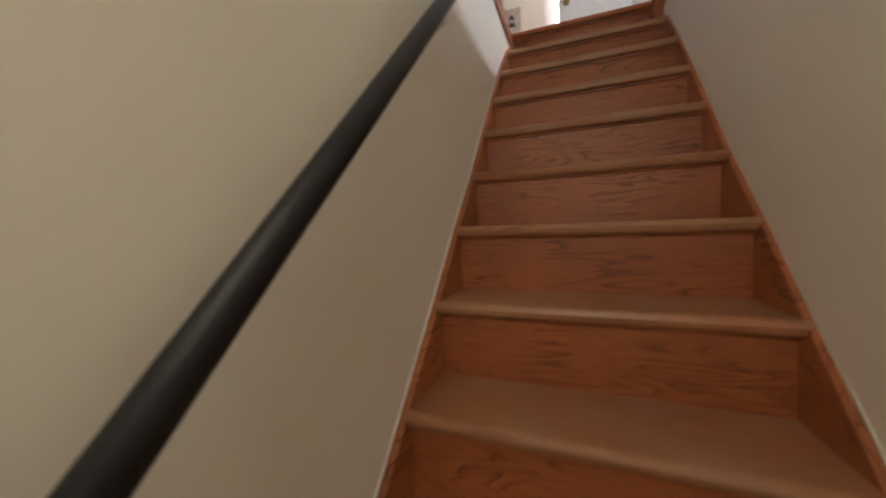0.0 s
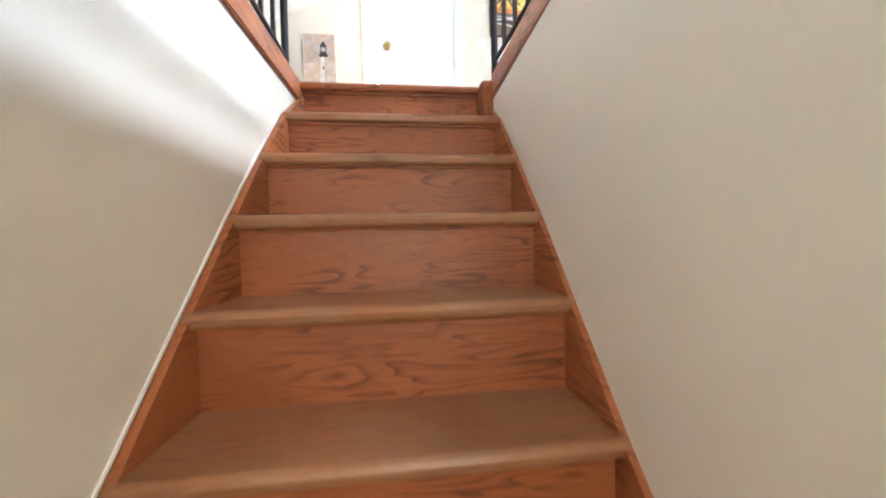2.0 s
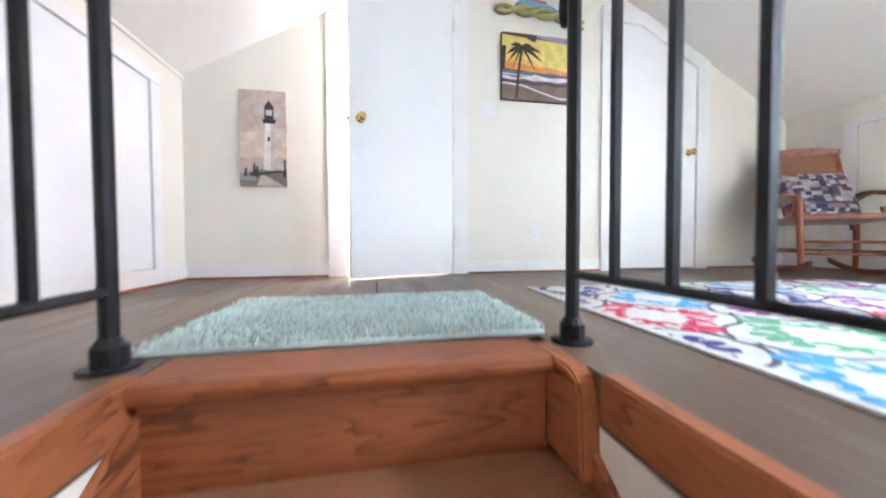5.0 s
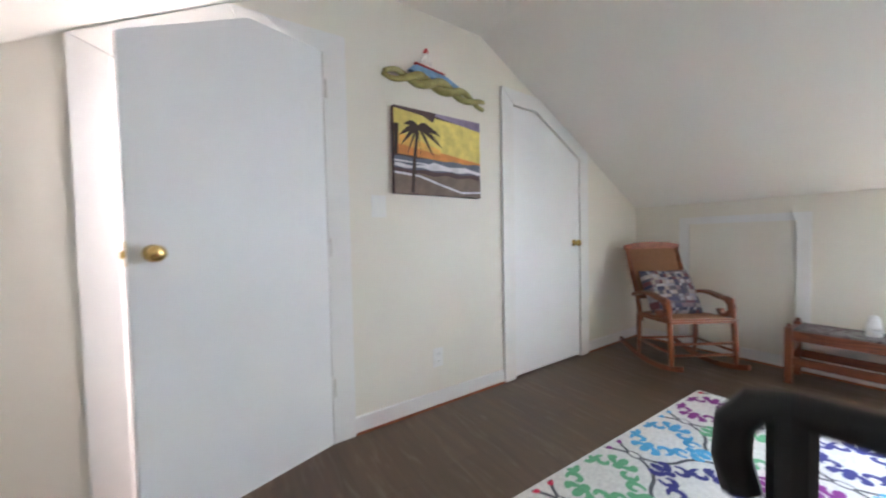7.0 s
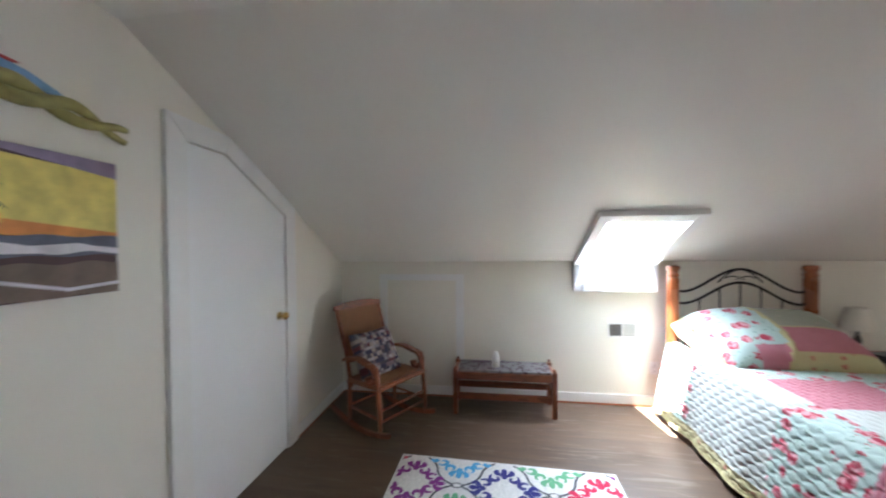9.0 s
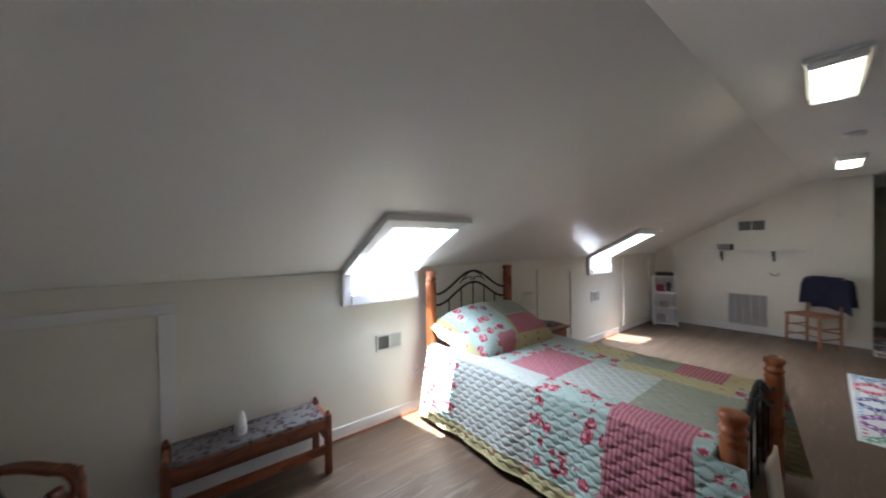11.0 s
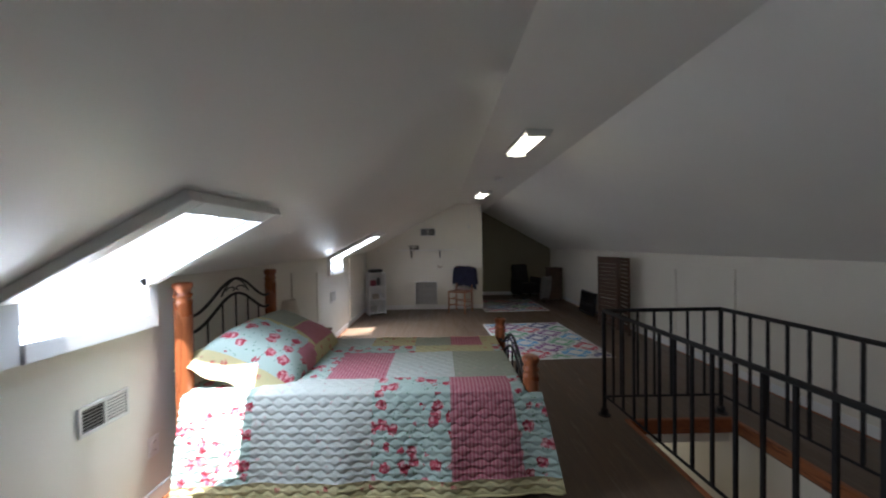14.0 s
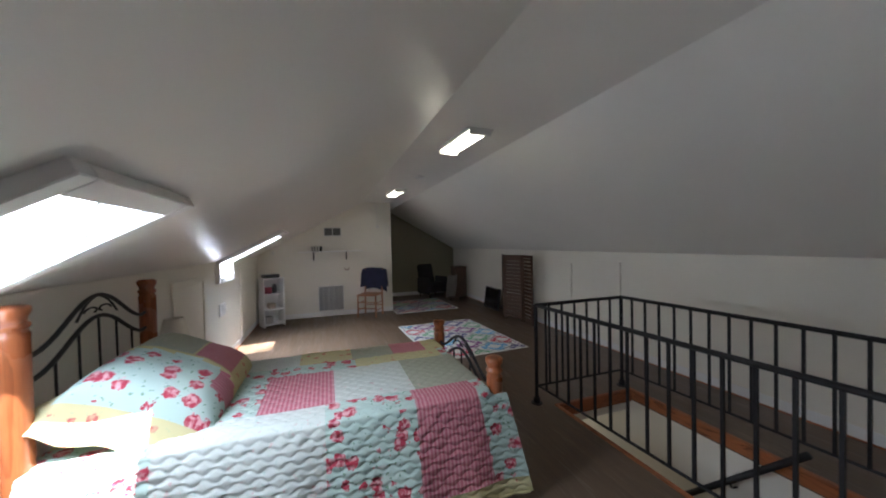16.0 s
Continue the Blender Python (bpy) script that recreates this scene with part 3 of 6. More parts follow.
for i, (y0, y1) in enumerate(WINDOWS, 1):
    win = tagged(thing("window_%d" % i, "white framed roof window bent over the knee wall", "window"), kind="structure")
    w, d = 0.07, 0.046
    for ya, yb in ((y0 - w, y0), (y1, y1 + w)):
        bm = bmesh.new()
        slope_box(bm, 0.0, UL + w + 0.02, ya, yb, 0, d)
        part("window_frame", bm, M_TRIM, win, bevel=0.003)
        bm = bmesh.new()
        box(bm, EX - d, EX, ya, yb, WZ - 0.08, KZ + 0.012)
        part("window_frame", bm, M_TRIM, win, bevel=0.003)
    bm = bmesh.new()
    slope_box(bm, UL, UL + w + 0.02, y0, y1, 0, d)
    part("window_frame", bm, M_TRIM, win, bevel=0.003)
    bm = bmesh.new()
    box(bm, EX - d - 0.012, EX, y0, y1, WZ - 0.08, WZ)
    part("window_sill", bm, M_TRIM, win, bevel=0.004)
    # linings of the opening
    for ya, yb in ((y0, y0 + 0.012), (y1 - 0.012, y1)):
        bm = bmesh.new()
        slope_box(bm, 0.0, UL, ya, yb, -T, 0.0)
        part("lining", bm, M_TRIM, win)
        bm = bmesh.new()
        box(bm, EX, EX + 0.14, ya + (0.0015 if ya > y0 else 0.0), yb - (0.0015 if ya == y0 else 0.0), WZ, KZ + 0.02)
        part("lining", bm, M_TRIM, win)
    bm = bmesh.new()
    slope_box(bm, UL - 0.012, UL, y0 + 0.012, y1 - 0.012, -T, 0.0)
    part("lining", bm, M_TRIM, win)
    bm = bmesh.new()
    box(bm, EX, EX + 0.14, y0 + 0.012, y1 - 0.012, WZ, WZ + 0.012)
    part("lining", bm, M_TRIM, win)
    # sashes and panes
    bm = bmesh.new()
    s = 0.03
    box(bm, EX + 0.08, EX + 0.11, y0 + 0.012, y1 - 0.012, WZ + 0.012, WZ + 0.012 + s)
    box(bm, EX + 0.081, EX + 0.111, y0 + 0.012, y0 + 0.012 + s, WZ + 0.012 + s, KZ + 0.02)
    box(bm, EX + 0.081, EX + 0.111, y1 - 0.012 - s, y1 - 0.012, WZ + 0.012 + s, KZ + 0.02)
    part("lower_sash", bm, M_TRIM, win)
    bm = bmesh.new()
    slope_box(bm, UL - 0.05, UL - 0.012, y0 + 0.012, y1 - 0.012, -0.11, -0.08)
    slope_box(bm, -0.05, UL - 0.05, y0 + 0.013, y0 + 0.035, -0.11, -0.08)
    slope_box(bm, -0.05, UL - 0.05, y1 - 0.035, y1 - 0.013, -0.11, -0.08)
    part("upper_sash", bm, M_TRIM, win)
    bm = bmesh.new()
    box(bm, EX + 0.095, EX + 0.099, y0 + 0.03, y1 - 0.03, WZ + 0.03, KZ + 0.05)
    p = part("pane", bm, M_GLASS, win)
    p.visible_shadow = False
    bm = bmesh.new()
    slope_box(bm, -0.06, UL - 0.03, y0 + 0.03, y1 - 0.03, -0.099, -0.095)
    p = part("pane", bm, M_GLASS, win)
    p.visible_shadow = False
    yy = y0 + 0.76 * (y1 - y0)
    bm = bmesh.new()
    slope_box(bm, UL - 0.34, UL - 0.03, yy - 0.022, yy + 0.022, -0.085, -0.070)
    part("stay_bar", bm, M_TRIM, win, "flat grey-white stay bar", bevel=0.003)

bm = bmesh.new()
box(bm, 9.0, 9.02, -16.0, 8.0, -6.0, 10.0)
tagged(part("backdrop", bm, M_SKY), "bright hazy sky beyond the windows", kind="structure")

# ---- doors ----


def casing(parent, outer, inner):
    """Boards between an outer and an inner outline, piece by piece."""
    for (a, b), (c, d) in zip(zip(outer, outer[1:]), zip(inner, inner[1:])):
        bm = bmesh.new()
        prism(bm, [a, b, d, c], "y", NY - 0.022, NY)
        part("casing", bm, M_TRIM, parent, bevel=0.003)


def knob(parent, x, y, z, ny=-1):
    bm = bmesh.new()
    turned(bm, [(0.028, 0.0), (0.030, 0.004), (0.014, 0.008), (0.011, 0.024), (0.020, 0.032), (0.028, 0.044), (0.026, 0.056), (0.012, 0.062)])
    bmesh.ops.transform(bm, matrix=pose(x, y, z, 90), verts=bm.verts[:])
    return part("knob", bm, M_BRASS, parent, "polished brass door knob", smooth=True)


door_1 = tagged(thing("door_1", "white flush door standing ajar, top corner cut to the slope", "door", pose(D1[1] - 0.006, NY - 0.004, 0, 0, 0, 17.8)), kind="structure")
bm = bmesh.new()
W1 = 0.735
prism(bm, [(-0.013, 0.012), (-0.013, D1B - 0.008), (D1K - D1[1], D1B - 0.008), (-W1, D1A - 0.01), (-W1, 0.012)], "y", -0.035, 0.0)
part("leaf", bm, M_DOOR, door_1, bevel=0.002)
knob(door_1, -W1 + 0.065, -0.035, 1.0)
bm = bmesh.new()
box(bm, -W1 - 0.004, -W1, -0.026, -0.008, 0.96, 1.04)
box(bm, -W1 - 0.014, -W1 - 0.004, -0.022, -0.012, 0.985, 1.01)
part("latch", bm, M_BRASS, door_1, "small brass latch plate")
for z in (0.25, 0.95, 1.72):
    bm = bmesh.new()
    tube(bm, ((0.004, -0.04, z), (0.004, -0.04, z + 0.09)), 0.006, 8)
    part("hinge", bm, M_VENT, door_1)
frame_1 = tagged(thing("trim_door_1", "white painted casing round the ajar door", "door casing"), kind="structure")
casing(frame_1, [(0.09, 0), (0.09, 1.765), (0.575, 2.04), (1.07, 2.05), (1.07, 0)],
       [(D1[0], 0), (D1[0], D1A), (D1K, D1B), (D1[1], D1B), (D1[1], 0)])
bm = bmesh.new()
box(bm, D1[0] - 0.001, D1[0] + 0.012, NY, NY + 0.12, 0, D1A)
part("jamb", bm, M_TRIM, frame_1)
# strip added behind the hinge gap to block light leaking from the small room
bm = bmesh.new()
box(bm, D1[1] - 0.045, D1[1] - 0.0005, NY + 0.004, NY + 0.03, 0, D1B - 0.001)
part("door_stop", bm, M_TRIM, frame_1)

door_2 = tagged(thing("door_2", "white closed closet door with top cut to the slope", "door"), kind="structure")
bm = bmesh.new()
prism(bm, [(D2[0] + 0.004, 0.014), (D2[1] - 0.004, 0.014), (D2[1] - 0.004, D2A - 0.008), (D2K, D2B - 0.006), (D2[0] + 0.004, D2B - 0.006)], "y", NY - 0.008, NY + 0.03)
part("leaf", bm, M_DOOR, door_2, bevel=0.002)
knob(door_2, 2.965, NY - 0.008, 0.966)
frame_2 = tagged(thing("trim_door_2", "white painted casing round the closet door", "door casing"), kind="structure")
casing(frame_2, [(2.15, 0), (2.15, 2.065), (2.53, 2.055), (3.155, 1.725), (3.155, 0)],
       [(D2[0], 0), (D2[0], D2B), (D2K, D2B), (D2[1], D2A), (D2[1], 0)])

# ---- baseboards and trims ----


def trim(name, dims, material=None, label="white painted baseboard"):
    bm = bmesh.new()
    box(bm, *dims)
    setting(name, bm, material or M_TRIM, label, bevel=0.003)


BH = 0.095
shoe = "narrow stained wood shoe moulding at the floor"
runs_n = ((WX + 0.012, 0.09), (1.07, 2.15), (3.155, EX - 0.012))
for n, (a, b) in enumerate(runs_n):
    trim("baseboard_north_%d" % (n + 1), (a, b, NY - 0.012, NY, 0.0, BH))
    trim("trim_shoe_north_%d" % (n + 1), (a, b, NY - 0.022, NY - 0.0125, 0.0, 0.014), M_WOOD, shoe)
trim("baseboard_east", (EX - 0.012, EX, SY, NY, 0, BH))
trim("trim_shoe_east", (EX - 0.022, EX - 0.0125, SY + 0.02, NY - 0.03, 0, 0.014), M_WOODY, shoe)
trim("baseboard_west", (WX, WX + 0.012, BY, NY, 0, BH))
trim("trim_shoe_west", (WX + 0.0125, WX + 0.022, BY + 0.02, NY - 0.03, 0, 0.014), M_WOODY, shoe)
trim("baseboard_south", (PX, EX - 0.013, SY, SY + 0.012, 0, BH))
trim("baseboard_alcove", (WX + 0.013, PX, BY, BY + 0.012, 0, BH))
e0 = [(BY, edges[0][0] - 0.07), (edges[0][1] + 0.07, edges[1][0] - 0.07), (edges[1][1] + 0.07, NY)]
for n, (a, b) in enumerate(e0):
    trim("trim_knee_east_%d" % (n + 1), (EX - 0.014, EX, a, b, KZ - 0.028, KZ - 0.002), M_WALL, "cream painted moulding at the top of the knee wall")
trim("trim_knee_west", (WX, WX + 0.014, BY, NY, KZ - 0.028, KZ - 0.002), M_WALL, "cream painted moulding at the top of the knee wall")


def access_panel(name, wall, y0, y1, top, paint=M_WALL, frame_paint=M_WALL):
    s = -1 if wall > 0 else 1
    ob = tagged(thing(name, "white painted access door in the knee wall", "access door"), kind="structure")
    def slab(pname, a, b, z0, z1, t):
        bm = bmesh.new()
        box(bm, *sorted((wall, wall + s * t)), a, b, z0, z1)
        part(pname, bm, paint if pname == "panel" else frame_paint, ob, bevel=0.003)
    slab("panel", y0 + 0.005, y1 - 0.005, 0.10, top - 0.007, 0.008)
    slab("casing", y0 - 0.075, y0, 0.0962, top, 0.018)
    slab("casing", y1, y1 + 0.075, 0.0962, top, 0.018)
    slab("casing", y0 - 0.075, y1 + 0.075, top + 0.001, top + 0.06, 0.018)
    return ob


access_panel("door_access_1", EX, 0.556, 1.225, 1.104, M_WALL, M_TRIM)
access_panel("door_access_2", EX, -3.73, -3.06, 1.104)
access_panel("door_access_3", EX, -6.40, -5.43, 1.16)
access_panel("door_access_4", WX, 0.10, 1.37, 1.11, M_DOOR, M_TRIM)
access_panel("door_access_5", WX, -3.70, -2.88, 1.09)

# ---- railings and handrail ----


def railing(label, p0, p1, first, pitch, height=0.88, low=0.155, ends=True):
    """A railing from p0 to p1; balusters at an even pitch, counted from p1."""
    rail = thing("stair_railing", label, "railing", group="railings round the stairwell")
    a, b = Vector((*p0, 0)), Vector((*p1, 0))
    d = (b - a).normalized()
    if ends:
        for p in (a, b):
            bm = bmesh.new()
            tube(bm, (p + Vector((0, 0, 0.004)), p + Vector((0, 0, height))), 0.0165, 10)
            q = part("post", bm, M_BLACK, rail)
            bm = bmesh.new()
            turned(bm, [(0.050, 0.0), (0.050, 0.006), (0.030, 0.008), (0.030, 0.045), (0.022, 0.055), (0.019, 0.062)], 12, p)
            part("foot", bm, M_BLACK, q)
    along = first
    while along < (b - a).length - 0.05:
        p = b - d * along
        bm = bmesh.new()
        s = 0.0076
        box(bm, p.x - s, p.x + s, p.y - s, p.y + s, low, height)
        part("baluster", bm, M_BLACK, rail)
        along += pitch
    bm = bmesh.new()
    tube(bm, (a + Vector((0, 0, low)), b + Vector((0, 0, low))), 0.010, 6)
    part("bottom_rail", bm, M_BLACK, rail)
    bm = bmesh.new()
    pts = [a + Vector((0, 0, height)), b + Vector((0, 0, height))]
    if ends:
        e = b + Vector((0, 0, height))
        pts += [e + d * 0.022 + Vector((0, 0, -0.005)), e + d * 0.038 + Vector((0, 0, -0.026)), e + d * 0.040 + Vector((0, 0, -0.06)), e + d * 0.032 + Vector((0, 0, -0.09))]
    tube(bm, pts, 0.016, 8)
    part("top_rail", bm, M_BLACK, rail, smooth=True)
    return rail


RS = -2.087
railing("black metal stair railing along the wall side of the stairwell", (-0.005, RS), (-0.088, 0.06), 0.158, 0.1335, low=0.152)
railing("black metal stair railing along the bed side of the stairwell", (0.985, RS), (0.90, 0.045), 0.142, 0.1325, low=0.166)
railing("short black metal railing across the end of the stairwell", (-0.005, RS), (0.985, RS), 0.1414, 0.1414, ends=False)

hand = thing("handrail", "round black handrail on brackets along the stairwell wall", "handrail")
h0, h1 = Vector((0.06, -2.75, -1.987)), Vector((0.06, -0.69, 0.147))
bm = bmesh.new()
tube(bm, (h0, h0.lerp(h1, 0.5), h1), 0.0215, 14)
part("bar", bm, M_BLACK, hand, smooth=True)
for f in (0.12, 0.615, 0.80):
    p = h0.lerp(h1, f)
    bm = bmesh.new()
    tube(bm, (p + Vector((0, 0, -0.018)), p + Vector((-0.005, 0, -0.05)), p + Vector((-0.035, 0, -0.065)), p + Vector((-0.066, 0, -0.065))), 0.007, 8)
    part("bracket", bm, M_VENT if f < 0.7 else M_BLACK, hand, "metal handrail bracket")

# ---- rugs ----
RUGCOL = {c: mat("rug_" + c, v, 0.95, var=0.12, scale=60, bump=0.08, bscale=300) for c, v in dict(
    white=(0.66, 0.65, 0.61), grey=(0.10, 0.10, 0.11), purple=(0.22, 0.035, 0.22), blue=(0.09, 0.36, 0.62), navy=(0.045, 0.045, 0.20),
    green=(0.14, 0.38, 0.20), red=(0.55, 0.03, 0.08)).items()}
RUGSET = [RUGCOL[k] for k in ("white", "grey", "purple", "blue", "navy", "green", "red")]


def ribbon(bm, pts, w, z, mi, clip):
    """A flat printed stroke through 2D points; the stroke stops at the rug's edge."""
    n = len(pts)
    prev = None
    for i, p in enumerate(pts):
        a, b = Vector(pts[max(i - 1, 0)]), Vector(pts[min(i + 1, n - 1)])
        d = (b - a).normalized() if (b - a).length > 1e-9 else Vector((1, 0))
        ww = w * (0.35 + 0.65 * math.sin(math.pi * (i + 0.5) / n)) if w > 0 else -w
        o = Vector((-d.y, d.x)) * ww / 2
        c = [Vector(p) + o, Vector(p) - o]
        ok = all(abs(q.x) < clip[0] and abs(q.y) < clip[1] for q in c)
        cur = [bm.verts.new((q.x, q.y, z)) for q in c] if ok else None
        if prev and cur:
            f = bm.faces.new((prev[0], prev[1], cur[1], cur[0]))
            f.material_index = mi
        prev = cur


def dot(bm, cx, cy, rx, ry, z, mi, clip, rot=0.0):
    vs = []
    for k in range(10):
        a = k * math.tau / 10
        x, y = rx * math.cos(a), ry * math.sin(a)
        x, y = cx + x * math.cos(rot) - y * math.sin(rot), cy + x * math.sin(rot) + y * math.cos(rot)
        if abs(x) > clip[0] or abs(y) > clip[1]:
            return
        vs.append(bm.verts.new((x, y, z)))
    bm.faces.new(vs).material_index = mi


def rug(label, m, sx, sy, px, py, ox, own=()):
    """A printed rug: an ogee lattice with a wreath of scrolls in each cell."""
    ob = thing("rug", label, "rug", m, group="printed rugs on the attic floor")
    bm = bmesh.new()
    box(bm, -sx / 2, sx / 2, -sy / 2, sy / 2, 0.0, 0.007)
    part("base_cloth", bm, RUGSET[0], ob, bevel=0.002)
    clip = (sx / 2 - 0.012, sy / 2 - 0.012)
    z = 0.0076
    bm = bmesh.new()
    nx, ny = int(2 * sx / px) + 2, int(2 * sy / py) + 2
    for i in range(-nx, nx + 1):
        for j in range(-ny, ny + 1):
            if (i + j) % 2:
                continue
            cx, cy = ox + i * px / 2, j * py / 2
            if abs(cx) > sx / 2 + px / 2 or abs(cy) > sy / 2 + py / 2:
                continue
            col = 2 + dict(own).get((i, j), (2 - j + 2 * max(0, -i)) % 5)
            # ogee outline, one quarter at a time
            for qx, qy in ((1, 1), (1, -1), (-1, 1), (-1, -1)):
                pts = []
                for k in range(21):
                    a = math.pi * k / 20
                    if k <= 10:
                        u, v = 0.25 + 0.25 * math.cos(a), 0.25 * math.sin(a)
                    else:
                        u, v = 0.25 + 0.25 * math.cos(a), 0.5 - 0.25 * math.sin(a)
                    t = k / 20
                    u, v = 0.78 * u + 0.22 * 0.5 * (1 - t), 0.78 * v + 0.22 * 0.5 * t
                    pts.append((cx + qx * px * u, cy + qy * py * v))
                if qx > 0:
                    ribbon(bm, pts, -0.015, z, 1, clip)
            for ex, ey in ((px / 2, 0),):
                dot(bm, cx + ex, cy + ey, 0.024, 0.036, z + 0.0016, 1, clip)
                dot(bm, cx + ex, cy + ey, 0.015, 0.026, z + 0.0024, 0, clip)
            # wreath: four corner sprays joined by curls
            for quarter in range(4):
                r0 = quarter * math.pi / 2
                def place(u, v):
                    x, y = u * math.cos(r0) - v * math.sin(r0), u * math.sin(r0) + v * math.cos(r0)
                    return cx + x * px / 0.52, cy + y * py / 0.52
                for sgn in (1, -1):
                    curl = [place(0.105 + 0.034 * math.cos(a) * (1 - k / 26), sgn * (0.052 + 0.034 * math.sin(a) * (1 - k / 26)))
                            for k, a in enumerate([0.6 + 0.34 * q for q in range(16)])]
                    ribbon(bm, curl, 0.026, z + 0.0001 * quarter, col, clip)
                    leafy = [place(0.13 + 0.05 * t, sgn * (0.012 + 0.035 * math.sin(math.pi * t * 0.8))) for t in [q / 6 for q in range(7)]]
                    ribbon(bm, leafy, 0.036, z + (0.0006 if sgn > 0 else 0.0008), col, clip)
                    link = [place(0.095 - 0.03 * t, sgn * (0.06 + 0.035 * t)) for t in [q / 5 for q in range(6)]]
                    ribbon(bm, link, 0.034, z + (0.0010 if sgn > 0 else 0.0012) + 0.0001 * (quarter % 2), col, clip)
                x, y = place(0.165, 0)
                dot(bm, x, y, 0.034 * px / 0.52, 0.018 * py / 0.52, z + 0.0016, col, clip, r0)
                x, y = place(0.118, 0)
                dot(bm, x, y, 0.020, 0.020, z + 0.0018, col, clip)
    p = part("printed_pattern", bm, RUGSET, ob, "scrolling printed pattern in mixed colours")
    return ob


rug("white rug with grey lattice and bright scroll wreaths beside the stairwell", pose(2.095, 0.19, 0.0, 0, 0, -2.0), 1.90, 1.37, 0.50, 0.56, 0.70, own=(((-2, 2), 1), ((-1, -1), 1), ((-2, 0), 0)))
rug("white rug with multicoloured scroll wreaths behind the bed foot", pose(0.875, -4.38, 0.0, 0, 0, 2.5), 1.36, 1.88, 0.54, 0.48, 0.0)
rug("white rug with multicoloured scroll wreaths in the alcove", pose(0.72, -7.15, 0.0, 0, 0, 1.0), 1.38, 1.50, 0.54, 0.48, 0.1)

M_MINT = mat("mint_shag", (0.66, 0.76, 0.725), 0.95, var=0.12, scale=14, bump=0)
mint = thing("bath_mat", "shaggy mint green mat at the head of the stairs", "mat")
bm = bmesh.new()
MX0, MX1, MY0, MY1 = -0.085, 0.868, 0.118, 0.715
box(bm, MX0, MX1, MY0, MY1, 0.0, 0.010)
part("backing", bm, M_MINT, mint, bevel=0.003)
rng = random.Random(4)
verts, faces = [], []
for i in range(16000):
    x, y = rng.uniform(MX0 + 0.003, MX1 - 0.003), rng.uniform(MY0 + 0.003, MY1 - 0.003)
    a, h = rng.uniform(0, math.tau), rng.uniform(0.014, 0.026)
    ang, lean = rng.uniform(0, math.tau), rng.uniform(0.004, 0.018)
    w = rng.uniform(0.0012, 0.0024)
    lx, ly = lean * math.cos(ang), lean * math.sin(ang)
    k = len(verts)
    verts += [(x - w * math.cos(a), y - w * math.sin(a), 0.009), (x + w * math.cos(a), y + w * math.sin(a), 0.009),
              (x + lx * 0.5 + w * math.cos(a), y + ly * 0.5 + w * math.sin(a), 0.009 + h * 0.7), (x + lx * 0.5 - w * math.cos(a), y + ly * 0.5 - w * math.sin(a), 0.009 + h * 0.7),
              (x + lx, y + ly, 0.009 + h)]
    faces += [(k, k + 1, k + 2, k + 3), (k + 3, k + 2, k + 4)]
me = bpy.data.meshes.new("pile")
me.from_pydata(verts, [], faces)
me.materials.append(M_MINT)
pile = tagged(new("shag", me), "soft mint shag", kind="stuff")
pile.parent = mint

stop = thing("door_stop", "thin dark metal door stop pin in the floor", "door stop")
bm = bmesh.new()
turned(bm, [(0.006, 0.0), (0.006, 0.004), (0.0035, 0.006), (0.0035, 0.05), (0.005, 0.052), (0.004, 0.058)], 8, (0.42, 0.86, 0))
part("pin", bm, M_DARKVOID, stop)

# ---- bed ----
bed = thing("bed", "single bed with turned orange wood posts and black scrolled ironwork", "bed")
HEADX, FOOTX, BYN, BYS = 3.875, 1.822, -1.287, -2.307


def bed_post(x, y, h, r):
    bm = bmesh.new()
    turned(bm, [(r * 0.8, 0), (r * 0.95, 0.02), (r, 0.08), (r, h - 0.13), (r * 1.04, h - 0.115), (r * 0.9, h - 0.105), (r * 0.9, h - 0.095),
                (r * 1.06, h - 0.085), (r * 1.06, h - 0.075), (r * 0.86, h - 0.066), (r * 0.9, h - 0.05), (r * 1.12, h - 0.03),
                (r * 1.12, h - 0.012), (r * 0.9, h - 0.003), (r * 0.4, h)], 18, (x, y, 0))
    return part("post", bm, M_PINE, bed, "turned orange-brown wooden post", smooth=True)


for y in (BYN, BYS):
    bed_post(HEADX, y, 1.258, 0.046)
    bed_post(FOOTX, y, 0.787, 0.046)


def arch(x, z_end, z_top, n=25, flare=0.0):
    pts = []
    for i in range(n):
        t = i / (n - 1)
        y = BYN + (BYS - BYN) * t
        e = abs(2 * t - 1)
        z = z_end + (z_top - z_end) * (0.5 + 0.5 * math.cos(math.pi * min(1, e * 1.12))) + flare * max(0, e - 0.86)
        pts.append((x, y, z))
    return pts


